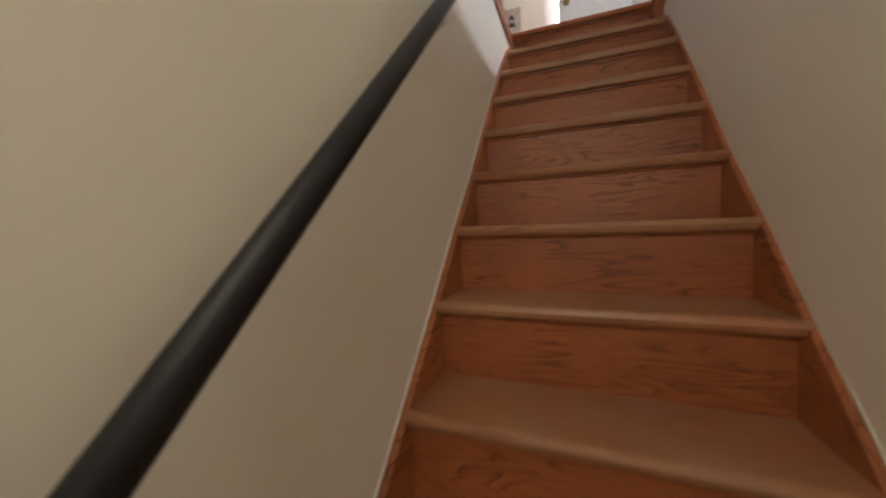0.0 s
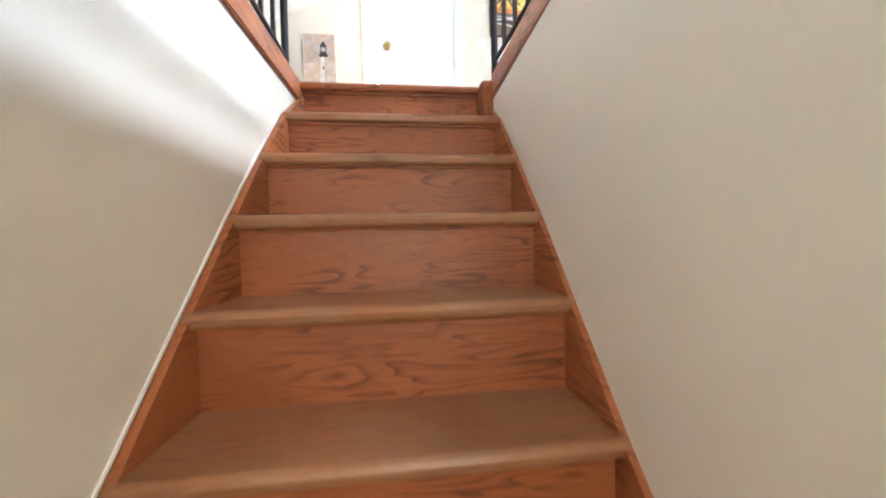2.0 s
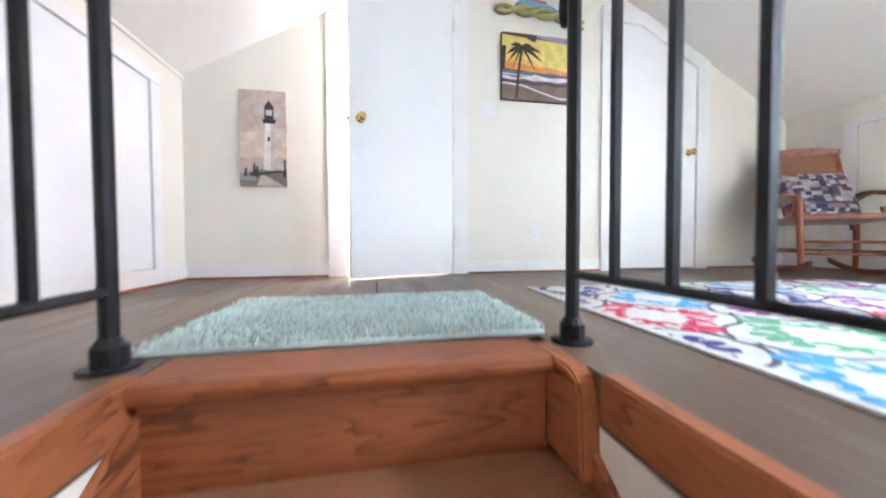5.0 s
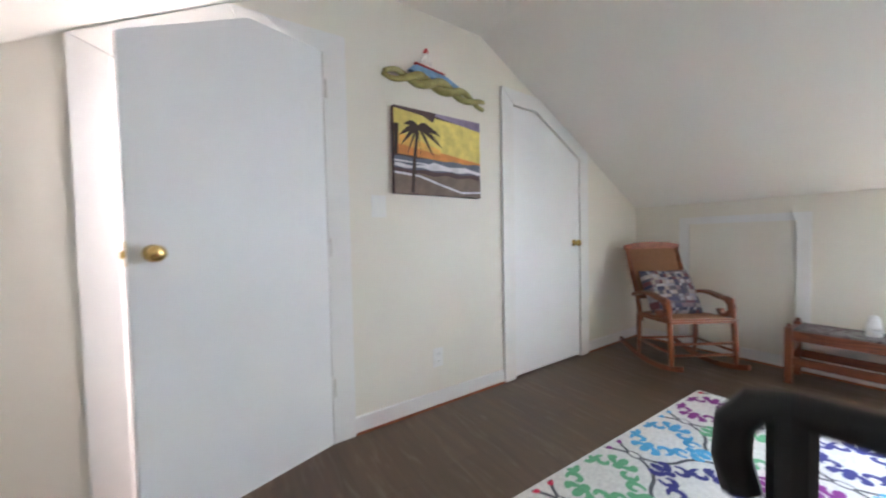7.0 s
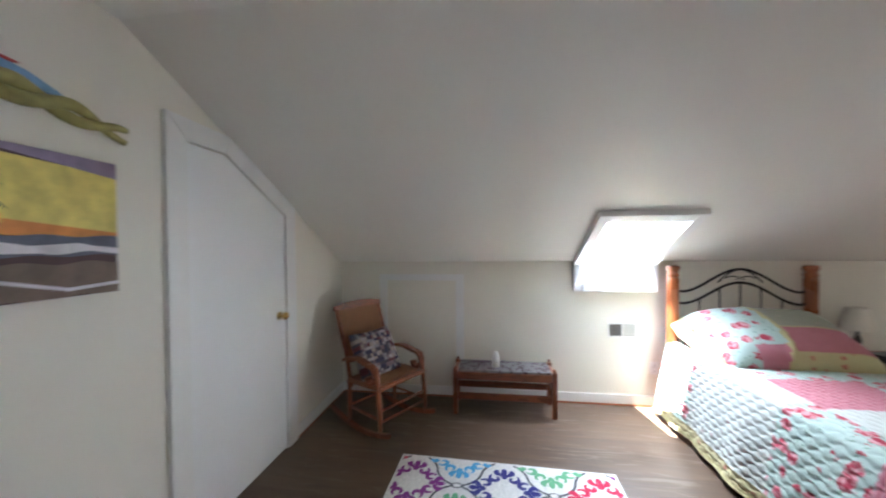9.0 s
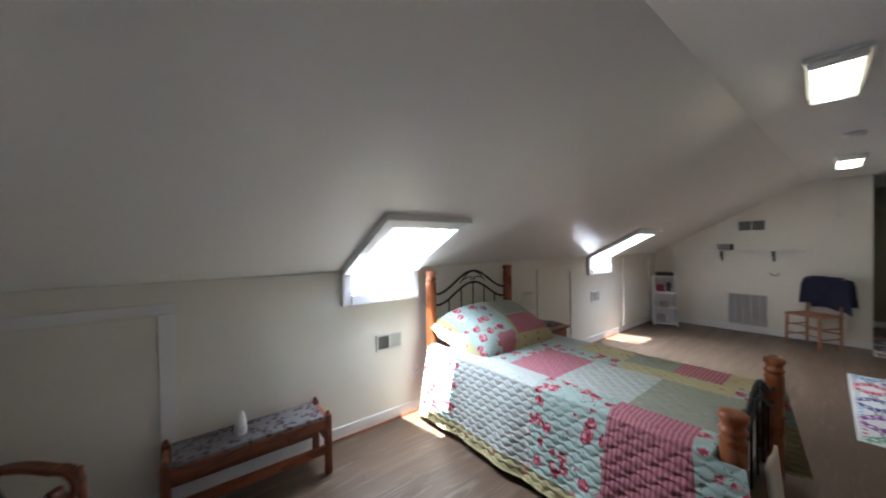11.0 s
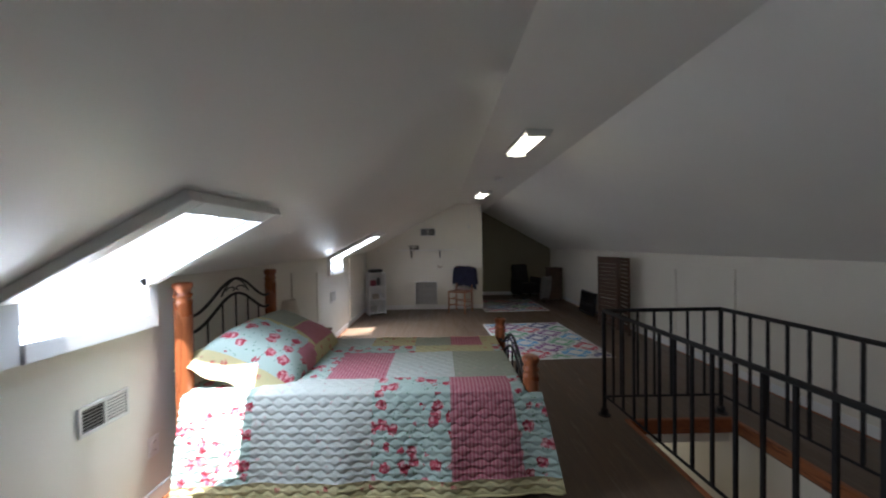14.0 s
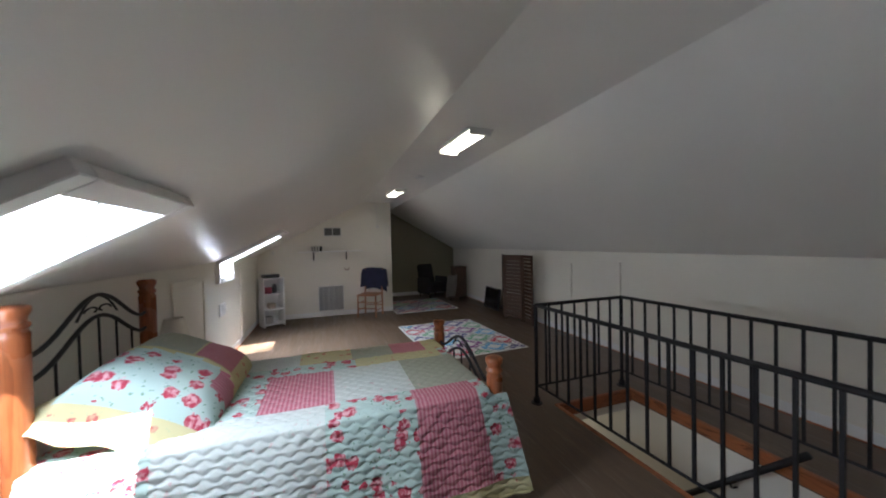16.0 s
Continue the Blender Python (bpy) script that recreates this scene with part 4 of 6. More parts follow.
def ironwork(x, za, zb, zc, zd, zfoot):
    for nm, (e, t) in (("outer_arch", (za, zb)), ("inner_arch", (zc, zd))):
        bm = bmesh.new()
        tube(bm, arch(x, e, t, flare=0.15), 0.0105, 8)
        part(nm, bm, M_BLACK, bed, smooth=True)
    for f in (0.2, 0.35, 0.5, 0.65, 0.8):
        y = BYN + (BYS - BYN) * f
        zt = arch(x, zc, zd)[round(f * 24)][2]
        bm = bmesh.new()
        tube(bm, ((x, y, zfoot), (x, y, zt)), 0.006, 6)
        part("spindle", bm, M_BLACK, bed)
    for s in (1, -1):
        yc = (BYN + BYS) / 2
        bm = bmesh.new()
        tube(bm, [(x, yc + s * (0.015 + 0.15 * t), zd + (zb - zd) * (1 - t * 1.0) * 0.95 + 0.02 * math.sin(math.pi * t)) for t in [q / 8 for q in range(9)]], 0.006, 6)
        part("scroll", bm, M_BLACK, bed)
        bm = bmesh.new()
        tube(bm, [(x, yc + s * (0.06 + 0.05 * math.cos(a)), zd + 0.03 + 0.018 * math.sin(a) + 0.01 * a / 5) for a in [q * 0.45 for q in range(10)]], 0.005, 6)
        part("scroll", bm, M_BLACK, bed)


ironwork(HEADX, 1.035, 1.225, 0.935, 1.115, 0.45)
ironwork(FOOTX, 0.60, 0.765, 0.52, 0.675, 0.30)
bm = bmesh.new()
box(bm, FOOTX + 0.06, HEADX - 0.05, BYS + 0.02, BYN - 0.02, 0.18, 0.57)
part("mattress", bm, M_PLASTIC, bed, "white mattress", bevel=0.04)
for y in (BYN + 0.0, BYS):
    box_part("side_rail", (FOOTX, HEADX, y - 0.012, y + 0.012, 0.22, 0.30), M_PINE, bed)

# patchwork quilt: rows of patches, then a draped and stitched sheet
ROWS = [  # from the far hem to the near hem: length over the bed, then (fabric, length) from the head end
    (0.06, [(5, 3.0)]),
    (0.26, [(4, 0.5), (0, 0.5), (3, 0.4), (0, 0.5), (4, 0.6)]),
    (0.26, [(0, 0.5), (2, 0.5), (1, 0.4), (4, 0.4), (0, 0.5)]),
    (0.25, [(4, 0.55), (2, 0.38), (4, 0.36), (3, 0.30), (1, 0.26), (4, 0.6)]),
    (0.17, [(4, 0.45), (0, 0.85), (4, 0.62), (0, 0.5)]),
    (0.50, [(4, 0.38), (0, 0.40), (1, 0.37), (2, 0.44), (3, 0.42), (0, 0.5)]),
    (0.61, [(0, 0.42), (2, 0.68), (0, 0.45), (1, 0.36), (0, 0.7)]),
    (0.06, [(4, 3.0)]),
    (0.025, [(5, 3.0)]),
]
VL = sum(r[0] for r in ROWS)
TOPZ, QN, QS = 0.615, -1.245, -2.345
QX1, QX0 = 3.86, 1.775
SIDE = (VL - (QN - QS)) / 2


def fabric(u, v):
    for r, (h, cells) in enumerate(ROWS):
        if v <= h or r == len(ROWS) - 1:
            for c, (f, w) in enumerate(cells):
                if u <= w:
                    return r, c, f
                u -= w
            return r, len(cells) - 1, cells[-1][0]
        v -= h


def quilt_point(u, v):
    """u from the head towards the foot, v from the far hem over the bed to the near hem."""
    x = QX1 - u
    out = 0.0
    if v < SIDE:
        t = 1 - v / SIDE
        y, z = QS - 0.10 * t ** 1.5, TOPZ - 0.02 - SIDE * t * 0.99
        out = t
    elif v > VL - SIDE:
        t = (v - (VL - SIDE)) / SIDE
        y, z = QN + 0.10 * t ** 0.75, TOPZ - 0.02 - SIDE * t * 0.99
        out = t
    else:
        t = (v - SIDE) / (QN - QS)
        y, z = QS + (QN - QS) * t, TOPZ
        e = min(t, 1 - t) * (QN - QS)
        z -= 0.02 * max(0, 1 - e / 0.05) ** 2
    if out:
        y += (1 if v > SIDE else -1) * out * (0.012 * math.sin(u * 9.0) + 0.008 * math.sin(u * 21.0 + 1))
        x -= out * 0.11 * max(0, (u - 1.6) / 0.5)
    z += 0.006 * noise.noise(Vector((x * 3, y * 3, 0))) if not out else 0
    foot = (u - (QX1 - FOOTX - 0.05))
    if foot > 0 and not out:
        x = FOOTX + 0.05 - 0.01 * foot
        z -= foot * 1.6
    return Vector((x, y, max(z, 0.018)))


NU, NV = 290, 380
UL2 = QX1 - QX0
co = []
for j in range(NV + 1):
    for i in range(NU + 1):
        u, v = UL2 * i / NU, VL * j / NV
        p = quilt_point(u, v)
        du = quilt_point(u + 0.01, v) - quilt_point(u - 0.01, v)
        dv = quilt_point(u, v + 0.01) - quilt_point(u, v - 0.01)
        n = du.cross(dv)
        n = n.normalized() if n.length > 1e-9 else Vector((0, 0, 1))
        if n.z < -0.2:
            n = -n
        if v > VL - SIDE and n.y < 0:
            n = -n
        if v < SIDE and n.y > 0:
            n = -n
        row = v / 0.038
        k = math.floor(row)
        for q in (k - 1, k, k + 1):
            lo = q + 0.36 * math.sin(math.tau * u / 0.084 + q * math.pi)
            hi = q + 1 + 0.36 * math.sin(math.tau * u / 0.084 + (q + 1) * math.pi)
            if lo <= row < hi:
                t = (row - lo) / (hi - lo)
                break
        h = 0.0085 * math.sin(math.pi * t) ** 0.6 + 0.003 * noise.noise(Vector((u * 30, v * 30, 5)))
        co.append(p + n * h)
quilt = thing("quilt", "patchwork quilt of aqua, rose and yellow florals draped over the bed", "quilt")
patches = {}
for j in range(NV):
    for i in range(NU):
        a = j * (NU + 1) + i
        patches.setdefault(fabric(UL2 * (i + 0.5) / NU, VL * (j + 0.5) / NV), []).append((a, a + 1, a + NU + 2, a + NU + 1))
for (row, cell, f), quads in patches.items():
    used = sorted({k for q in quads for k in q})
    at = {k: n for n, k in enumerate(used)}
    me = bpy.data.meshes.new("patch")
    me.from_pydata([co[k] for k in used], [], [[at[k] for k in q] for q in quads])
    me.materials.append(M_QUILT[f])
    me.polygons.foreach_set("use_smooth", [True] * len(quads))
    p = new("binding" if f == 5 else "patch", me)
    p.parent = quilt
for j in (0, NV):
    bm = bmesh.new()
    tube(bm, [co[j * (NU + 1) + i] for i in range(0, NU + 1, 3)], 0.008, 6)
    part("hem", bm, M_QUILT[5], quilt, "yellow bound hem")


def pillow(name, label, m, w, d, h, mats, pattern, n=36, category="pillow", flange=0.0, droop=0.0, cord=False):
    """A stuffed pillow: two bulging sheets that meet at a piped edge."""
    co, fc, fm = [], [], []
    for s in (1, -1):
        base = len(co)
        for j in range(n + 1):
            for i in range(n + 1):
                a, b = 2 * i / n - 1, 2 * j / n - 1
                ai, bi = min(1, abs(a) / (1 - flange)), min(1, abs(b) / (1 - flange))
                puff = ((1 - ai ** 4) * (1 - bi ** 4)) ** 0.5
                pin = 1 - 0.07 * (1 - abs(a)) ** 1 * abs(b) ** 6 - 0.07 * (1 - abs(b)) * abs(a) ** 6
                wr = 0.010 * noise.noise(Vector((a * 2.2, b * 2.2, s * 3))) * (1 if puff > 0.02 else 0)
                wr += 0.004 * noise.noise(Vector((a * 9, b * 7, s))) * puff
                drop = droop * (max(0.0, abs(a) - 0.78) / 0.22) ** 1.4 + 0.5 * droop * (max(0.0, abs(b) - 0.80) / 0.20) ** 1.4
                if droop and abs(a) > 0.86:
                    drop += 0.012 * math.sin(b * 9.0) * (abs(a) - 0.86) / 0.14
                if cord and s > 0:
                    wr += 0.014 * max(0.0, 1 - abs(a - 0.10 - 0.16 * b * b) / 0.05)
                co.append((a * w / 2 * pin, b * d / 2 * pin, s * h / 2 * puff + wr - drop + (0.0015 * s if droop else 0.0)))
        for j in range(n):
            for i in range(n):
                a = base + j * (n + 1) + i
                q = (a, a + 1, a + n + 2, a + n + 1)
                fc.append(q if s > 0 else q[::-1])
                fm.append(pattern(2 * (i + 0.5) / n - 1, 2 * (j + 0.5) / n - 1))
    me = bpy.data.meshes.new(name)
    me.from_pydata(co, [], fc)
    for k in mats:
        me.materials.append(k)
    me.polygons.foreach_set("material_index", fm)
    me.polygons.foreach_set("use_smooth", [True] * len(fc))
    bm = bmesh.new()
    bm.from_mesh(me)
    bmesh.ops.remove_doubles(bm, verts=bm.verts[:], dist=0.0015)
    bm.to_mesh(me)
    bm.free()
    ob = tagged(new(name, me), label, category)
    ob.matrix_basis = m
    return ob


def sham(a, b):
    """Fabric at a point of the sham; a towards the window side, b towards the bed's foot."""
    if abs(a) > 0.985 or abs(b) > 0.98:
        return 5
    if abs(a) > 0.83 or abs(b) > 0.84:
        return 4
    seam = 0.10 + 0.16 * b * b
    if abs(a - seam) < 0.035:
        return 5
    if a > seam:
        return 1 if b > 0.50 and a < 0.52 else 0
    if 0.02 < b < 0.62:
        return 1
    return 4 if b > 0 else 3


pillow("pillow", "plump patchwork pillow with floral and rose panels at the headboard",
       pose(3.53, -1.79, 0.712, 0, -26, 0) @ pose(0, 0, 0, 0, 0, 90), 1.08, 0.72, 0.33, M_QUILT, sham, 64, flange=0.14, droop=0.10, cord=True)

# ---- rocking chair ----
M_CANE = mat("woven_cane", (0.25, 0.115, 0.05), 0.6, var=0.25, scale=150, bump=0.2, bscale=250)
rock = thing("rocking_chair", "cherry wood rocking chair with cane back and scrolled arms", "rocking chair", pose(3.476, 1.071, 0.001, 0, 0, -33) @ pose(0, 0, 0, -4, 0, 0) @ Matrix.Scale(0.89, 4))


def chair_part(name, pts, r, material=M_CHERRY, n=8, label=""):
    bm = bmesh.new()
    tube(bm, pts, r, n)
    return part(name, bm, material, rock, label, smooth=True)


for sx in (-1, 1):
    x = sx * 0.265
    prof = []
    for i in range(15):
        t = i / 14
        y = -0.34 + 0.86 * t
        prof.append((y, 0.004 + 0.30 * (t - 0.42) ** 2))
    bm = bmesh.new()
    prism(bm, prof + [(y, z + 0.042) for y, z in reversed(prof)], "x", x - 0.014, x + 0.014)
    part("rocker", bm, M_CHERRYX, rock, bevel=0.004)
    chair_part("leg", [(x, -0.22, 0.045), (x, -0.225, 0.20), (x, -0.22, 0.42), (x, -0.215, 0.60)], [0.015, 0.022, 0.021, 0.016])
    chair_part("leg", [(x, 0.22, 0.04), (x, 0.20, 0.22), (x, 0.19, 0.42)], [0.015, 0.021, 0.020])
    chair_part("back_post", [(x * 0.93, 0.19, 0.36), (x * 0.93, 0.24, 0.62), (x * 0.93, 0.33, 0.88), (x * 0.93, 0.385, 1.06)], [0.021, 0.020, 0.019, 0.018])
    # scrolled arm: a flat ribbon that curls down in front
    arm = []
    for i in range(9):
        t = i / 8
        arm.append((0.25 - 0.36 * t, 0.60 + 0.035 * math.sin(math.pi * t)))
    for i in range(12):
        a = math.pi / 2 + i * 0.42
        rr = 0.092 - 0.0050 * i
        arm.append((-0.135 + rr * math.cos(a), 0.508 + rr * math.sin(a)))
    bm = bmesh.new()
    prev = None
    for k, (y, z) in enumerate(arm):
        y2, z2 = arm[min(k + 1, len(arm) - 1)]
        y1, z1 = arm[max(k - 1, 0)]
        d = Vector((y2 - y1, z2 - z1)).normalized()
        o = Vector((-d.y, d.x)) * 0.014
        ring = [bm.verts.new((x + w, y + q * o.x, z + q * o.y)) for w, q in ((-0.028, 1), (0.028, 1), (0.028, -1), (-0.028, -1))]
        if prev:
            for i in range(4):
                bm.faces.new((prev[i], prev[(i + 1) % 4], ring[(i + 1) % 4], ring[i]))
        else:
            bm.faces.new(ring[::-1])
        prev = ring
    bm.faces.new(prev)
    bmesh.ops.recalc_face_normals(bm, faces=bm.faces[:])
    part("arm", bm, M_CHERRYX, rock)
    chair_part("side_stretcher", [(x, -0.22, 0.17), (x, 0.21, 0.19)], 0.011)
chair_part("front_stretcher", [(-0.26, -0.222, 0.24), (0.26, -0.222, 0.24)], [0.012, 0.012])
chair_part("front_stretcher", [(-0.26, -0.222, 0.15), (0.26, -0.222, 0.15)], [0.011, 0.011])
chair_part("back_stretcher", [(-0.26, 0.205, 0.20), (0.26, 0.205, 0.20)], 0.011)
bm = bmesh.new()
box(bm, -0.285, 0.285, -0.26, 0.22, 0.405, 0.445)
part("seat_frame", bm, M_CHERRYX, rock, bevel=0.016)
bm = bmesh.new()
box(bm, -0.22, 0.22, -0.20, 0.18, 0.4455, 0.450)
part("seat", bm, M_CANE, rock, "woven cane seat")
bm = bmesh.new()
crest = [(-0.275, 1.03), (-0.275, 1.075), (-0.15, 1.10), (0, 1.108), (0.15, 1.10), (0.275, 1.075), (0.275, 1.03), (0.15, 1.035), (-0.15, 1.035)]
prism(bm, crest, "y", 0.365, 0.397)
part("crest_rail", bm, M_CHERRYX, rock, bevel=0.005)
bm = bmesh.new()
box(bm, -0.24, 0.24, 0.225, 0.25, 0.56, 0.60)
part("lower_rail", bm, M_CHERRYX, rock, bevel=0.005)
bm = bmesh.new()
nb = 10
for k in range(nb + 1):     # woven back, curved with the posts
    t = k / nb
    y, z = 0.24 + 0.135 * t ** 0.9, 0.59 + 0.455 * t
    for x in (-0.232, 0.232):
        bm.verts.new((x, y, z))
        bm.verts.new((x, y + 0.006, z))
bm.verts.ensure_lookup_table()
for k in range(nb):
    a = 4 * k
    v = bm.verts
    for q in ((a, a + 2, a + 6, a + 4), (a + 1, a + 5, a + 7, a + 3), (a, a + 4, a + 5, a + 1), (a + 2, a + 3, a + 7, a + 6)):
        bm.faces.new([v[i] for i in q])
part("back_panel", bm, M_CANE, rock, "woven cane back panel")

# patchwork cushion: small squares of dark and pale prints
CUSH = [mat("cushion_print", c, 0.95, var=0.2, scale=50, bump=0.06, bscale=250) for c in
        ((0.04, 0.04, 0.08), (0.25, 0.24, 0.27), (0.12, 0.04, 0.05), (0.32, 0.27, 0.25), (0.07, 0.065, 0.085), (0.18, 0.13, 0.15), (0.38, 0.35, 0.36))]
crng = random.Random(9)
CGRID = [[crng.randrange(7) for _ in range(14)] for _ in range(14)]
cush = pillow("cushion", "patchwork cushion of navy and grey squares on the rocking chair", pose(0, 0, 0), 0.47, 0.44, 0.17, CUSH,
              lambda a, b: CGRID[min(13, int((a + 1) * 7))][min(13, int((b + 1) * 7))], 36, "cushion")
cush.matrix_basis = rock.matrix_basis @ pose(-0.03, 0.09, 0.625, 66, 0, 4)

# ---- bench ----
M_WOVEN = floral("woven_bench_cloth", (0.20, 0.185, 0.18), (0.07, 0.04, 0.04), (0.11, 0.08, 0.08), (0.12, 0.10, 0.10), 30.0, 0.5, 0.6)
bench = thing("bench", "low cherry wood bench with a woven patterned seat against the wall", "bench")
X0, X1, Y0, Y1, BT = 3.655, 3.945, -0.305, 0.555, 0.372
for x in (X0, X1 - 0.04):
    for y in (Y0, Y1 - 0.04):
        bm = bmesh.new()
        box(bm, x, x + 0.04, y, y + 0.04, 0.0, BT + 0.012)
        leg = part("leg", bm, M_CHERRY, bench, bevel=0.004)
        bm = bmesh.new()
        turned(bm, [(0.010, 0), (0.014, 0.008), (0.013, 0.018), (0.006, 0.024)], 10, (x + 0.02, y + 0.02, BT + 0.0121))
        part("finial", bm, M_CHERRY, leg)
for x in (X0 + 0.006, X1 - 0.034):
    box_part("seat_rail", (x, x + 0.028, Y0 + 0.04, Y1 - 0.04, BT - 0.075, BT - 0.008), M_CHERRYX, bench)
    box_part("stretcher", (x + 0.002, x + 0.024, Y0 + 0.04, Y1 - 0.04, 0.13, 0.185), M_CHERRYX, bench)
for y in (Y0 + 0.006, Y1 - 0.034):
    box_part("end_rail", (X0 + 0.04, X1 - 0.04, y, y + 0.028, BT - 0.075, BT - 0.008), M_CHERRYX, bench)
    box_part("end_stretcher", (X0 + 0.04, X1 - 0.04, y + 0.003, y + 0.025, 0.20, 0.25), M_CHERRYX, bench)
bm = bmesh.new()
box(bm, X0 + 0.012, X1 - 0.012, Y0 + 0.042, Y1 - 0.042, BT - 0.02, BT + 0.006)
part("seat", bm, M_WOVEN, bench, "woven patterned seat in white and dark red", bevel=0.005)

diff = thing("diffuser", "small white tapered diffuser with a grey base on the bench", "diffuser", pose(3.79, 0.19, BT + 0.0062))
bm = bmesh.new()
turned(bm, [(0.032, 0.0), (0.034, 0.006), (0.034, 0.03), (0.033, 0.034)], 16)
part("base", bm, M_VENT, diff, smooth=True)
bm = bmesh.new()
turned(bm, [(0.033, 0.0342), (0.031, 0.06), (0.024, 0.105), (0.016, 0.125), (0.008, 0.128)], 16)
part("body", bm, M_PLASTIC, diff, smooth=True)

# ---- nightstand and lamp ----
ns = thing("nightstand", "dark wood nightstand with a glossy cluttered top beside the bed", "nightstand")
NX0, NX1, NY0, NY1, NT = 3.56, 3.965, -2.97, -2.47, 0.56
box_part("top", (NX0 - 0.015, NX1, NY0 - 0.015, NY1 + 0.015, NT - 0.028, NT), M_CHERRYX, ns, bevel=0.006)
box_part("body", (NX0 + 0.02, NX1 - 0.005, NY0 + 0.01, NY1 - 0.01, 0.10, NT - 0.029), M_CHERRYX, ns)
dr = box_part("drawer", (NX0 + 0.002, NX0 + 0.019, NY0 + 0.03, NY1 - 0.03, 0.36, NT - 0.05), M_CHERRYX, ns)
bm = bmesh.new()
turned(bm, [(0.006, 0), (0.006, 0.012), (0.014, 0.02), (0.010, 0.028)], 10)
bmesh.ops.transform(bm, matrix=pose(NX0 + 0.002, (NY0 + NY1) / 2, 0.44, 0, -90), verts=bm.verts[:])
part("knob", bm, M_BRASS, dr, "small brass knob")
for x in (NX0 + 0.03, NX1 - 0.06):
    for y in (NY0 + 0.02, NY1 - 0.06):
        box_part("leg", (x, x + 0.04, y, y + 0.04, 0.0, 0.10), M_CHERRY, ns)
lampt = thing("table_lamp", "table lamp with dark stem and pale shade on the nightstand", "lamp", pose(3.84, -2.60, NT + 0.0005))
bm = bmesh.new()
turned(bm, [(0.055, 0), (0.055, 0.012), (0.02, 0.022), (0.012, 0.05), (0.022, 0.09), (0.024, 0.12), (0.010, 0.16), (0.008, 0.22)], 16)
part("stem", bm, M_DARKVOID, lampt, smooth=True)
bm = bmesh.new()
prof = [(0.105, 0.20), (0.062, 0.37)]
for q in (0, 1):
    rings = []
    for r, z in prof:
        rings.append([bm.verts.new(((r - 0.002 * q) * math.cos(k * math.tau / 24), (r - 0.002 * q) * math.sin(k * math.tau / 24), z)) for k in range(24)])
    for k in range(24):
        f = (rings[0][k], rings[0][(k + 1) % 24], rings[1][(k + 1) % 24], rings[1][k])
        bm.faces.new(f if q == 0 else f[::-1])
part("shade", bm, mat("lamp_shade_linen", (0.70, 0.66, 0.58), 0.9, bump=0.05, bscale=300), lampt, "pale linen lamp shade", smooth=True)
clockm = mat("dark_plastic", (0.02, 0.02, 0.025), 0.3, var=0.1)
box_part("body", (-0.07, 0.07, -0.10, 0.10, 0, 0.05), clockm, thing("alarm_clock", "low black alarm clock on the nightstand", "clock", pose(3.70, -2.66, NT + 0.0005, 0, 0, 12)), bevel=0.012)
box_part("pages", (-0.09, 0.09, -0.12, 0.12, 0, 0.015), M_WOVEN, thing("magazine", "glossy grey magazine lying on the nightstand", "magazine", pose(3.72, -2.84, NT + 0.0005, 0, 0, -8)), bevel=0.002)

cloth = thing("towel", "cream cloth hanging over the bed's foot rail", "towel")
bm = bmesh.new()
rows = []
for j in range(11):
    t = j / 10
    rows.append([bm.verts.new((FOOTX - 0.065 - 0.035 * t - 0.012 * math.sin(i * 1.3) * t, -1.50 - 0.035 * i + 0.02 * t * math.sin(i), 0.50 - 0.36 * t + 0.012 * math.sin(i * 0.9))) for i in range(8)])
for a, b in zip(rows, rows[1:]):
    for i in range(7):
        bm.faces.new((a[i], a[i + 1], b[i + 1], b[i]))
t = part("cloth", bm, mat("cream_cloth", (0.66, 0.60, 0.50), 0.9, bump=0.08), cloth, smooth=True)
sd = t.modifiers.new("thickness", "SOLIDIFY")
sd.thickness = 0.012

# ---- north wall ----
def canvas(name, label, x0, x1, z0, z1, mats, paint):
    """A stretched canvas with its picture laid in as flat shapes."""
    ob = thing(name, label, "painting", pose(x0, NY, z0))
    w, h = x1 - x0, z1 - z0
    bm = bmesh.new()
    box(bm, 0, w, -0.032, -0.0005, 0, h)
    part("canvas", bm, mats[0], ob, bevel=0.002)
    bm = bmesh.new()
    layer = [0]

    def shape(pts, mi):
        layer[0] += 1
        y = -0.0325 - 0.00012 * layer[0]
        vs = [bm.verts.new((min(1, max(0, px)) * w, y, min(1, max(0, pz)) * h)) for px, pz in pts]
        f = bm.faces.new(vs)
        f.normal_update()
        if f.normal.y > 0:
            f.normal_flip()
        f.material_index = mi
    paint(shape)
    part("picture", bm, mats, ob, "painted picture surface")
    return ob


def wavy_band(z0, z1, amp, n=24, seed=0.0):
    top = [(i / n, z1 + amp * math.sin(i * 0.9 + seed)) for i in range(n, -1, -1)]
    low = [(i / n, z0 + amp * math.sin(i * 0.9 + seed + 1.0)) for i in range(n + 1)]
    return low + top


def oval(cx, cz, rx, rz, n=14):
    return [(cx + rx * math.cos(k * math.tau / n), cz + rz * math.sin(k * math.tau / n)) for k in range(n)]


def pm(name, c):
    return mat("paint_" + name, c, 0.6, var=0.18, scale=18, bump=0.05, bscale=200)


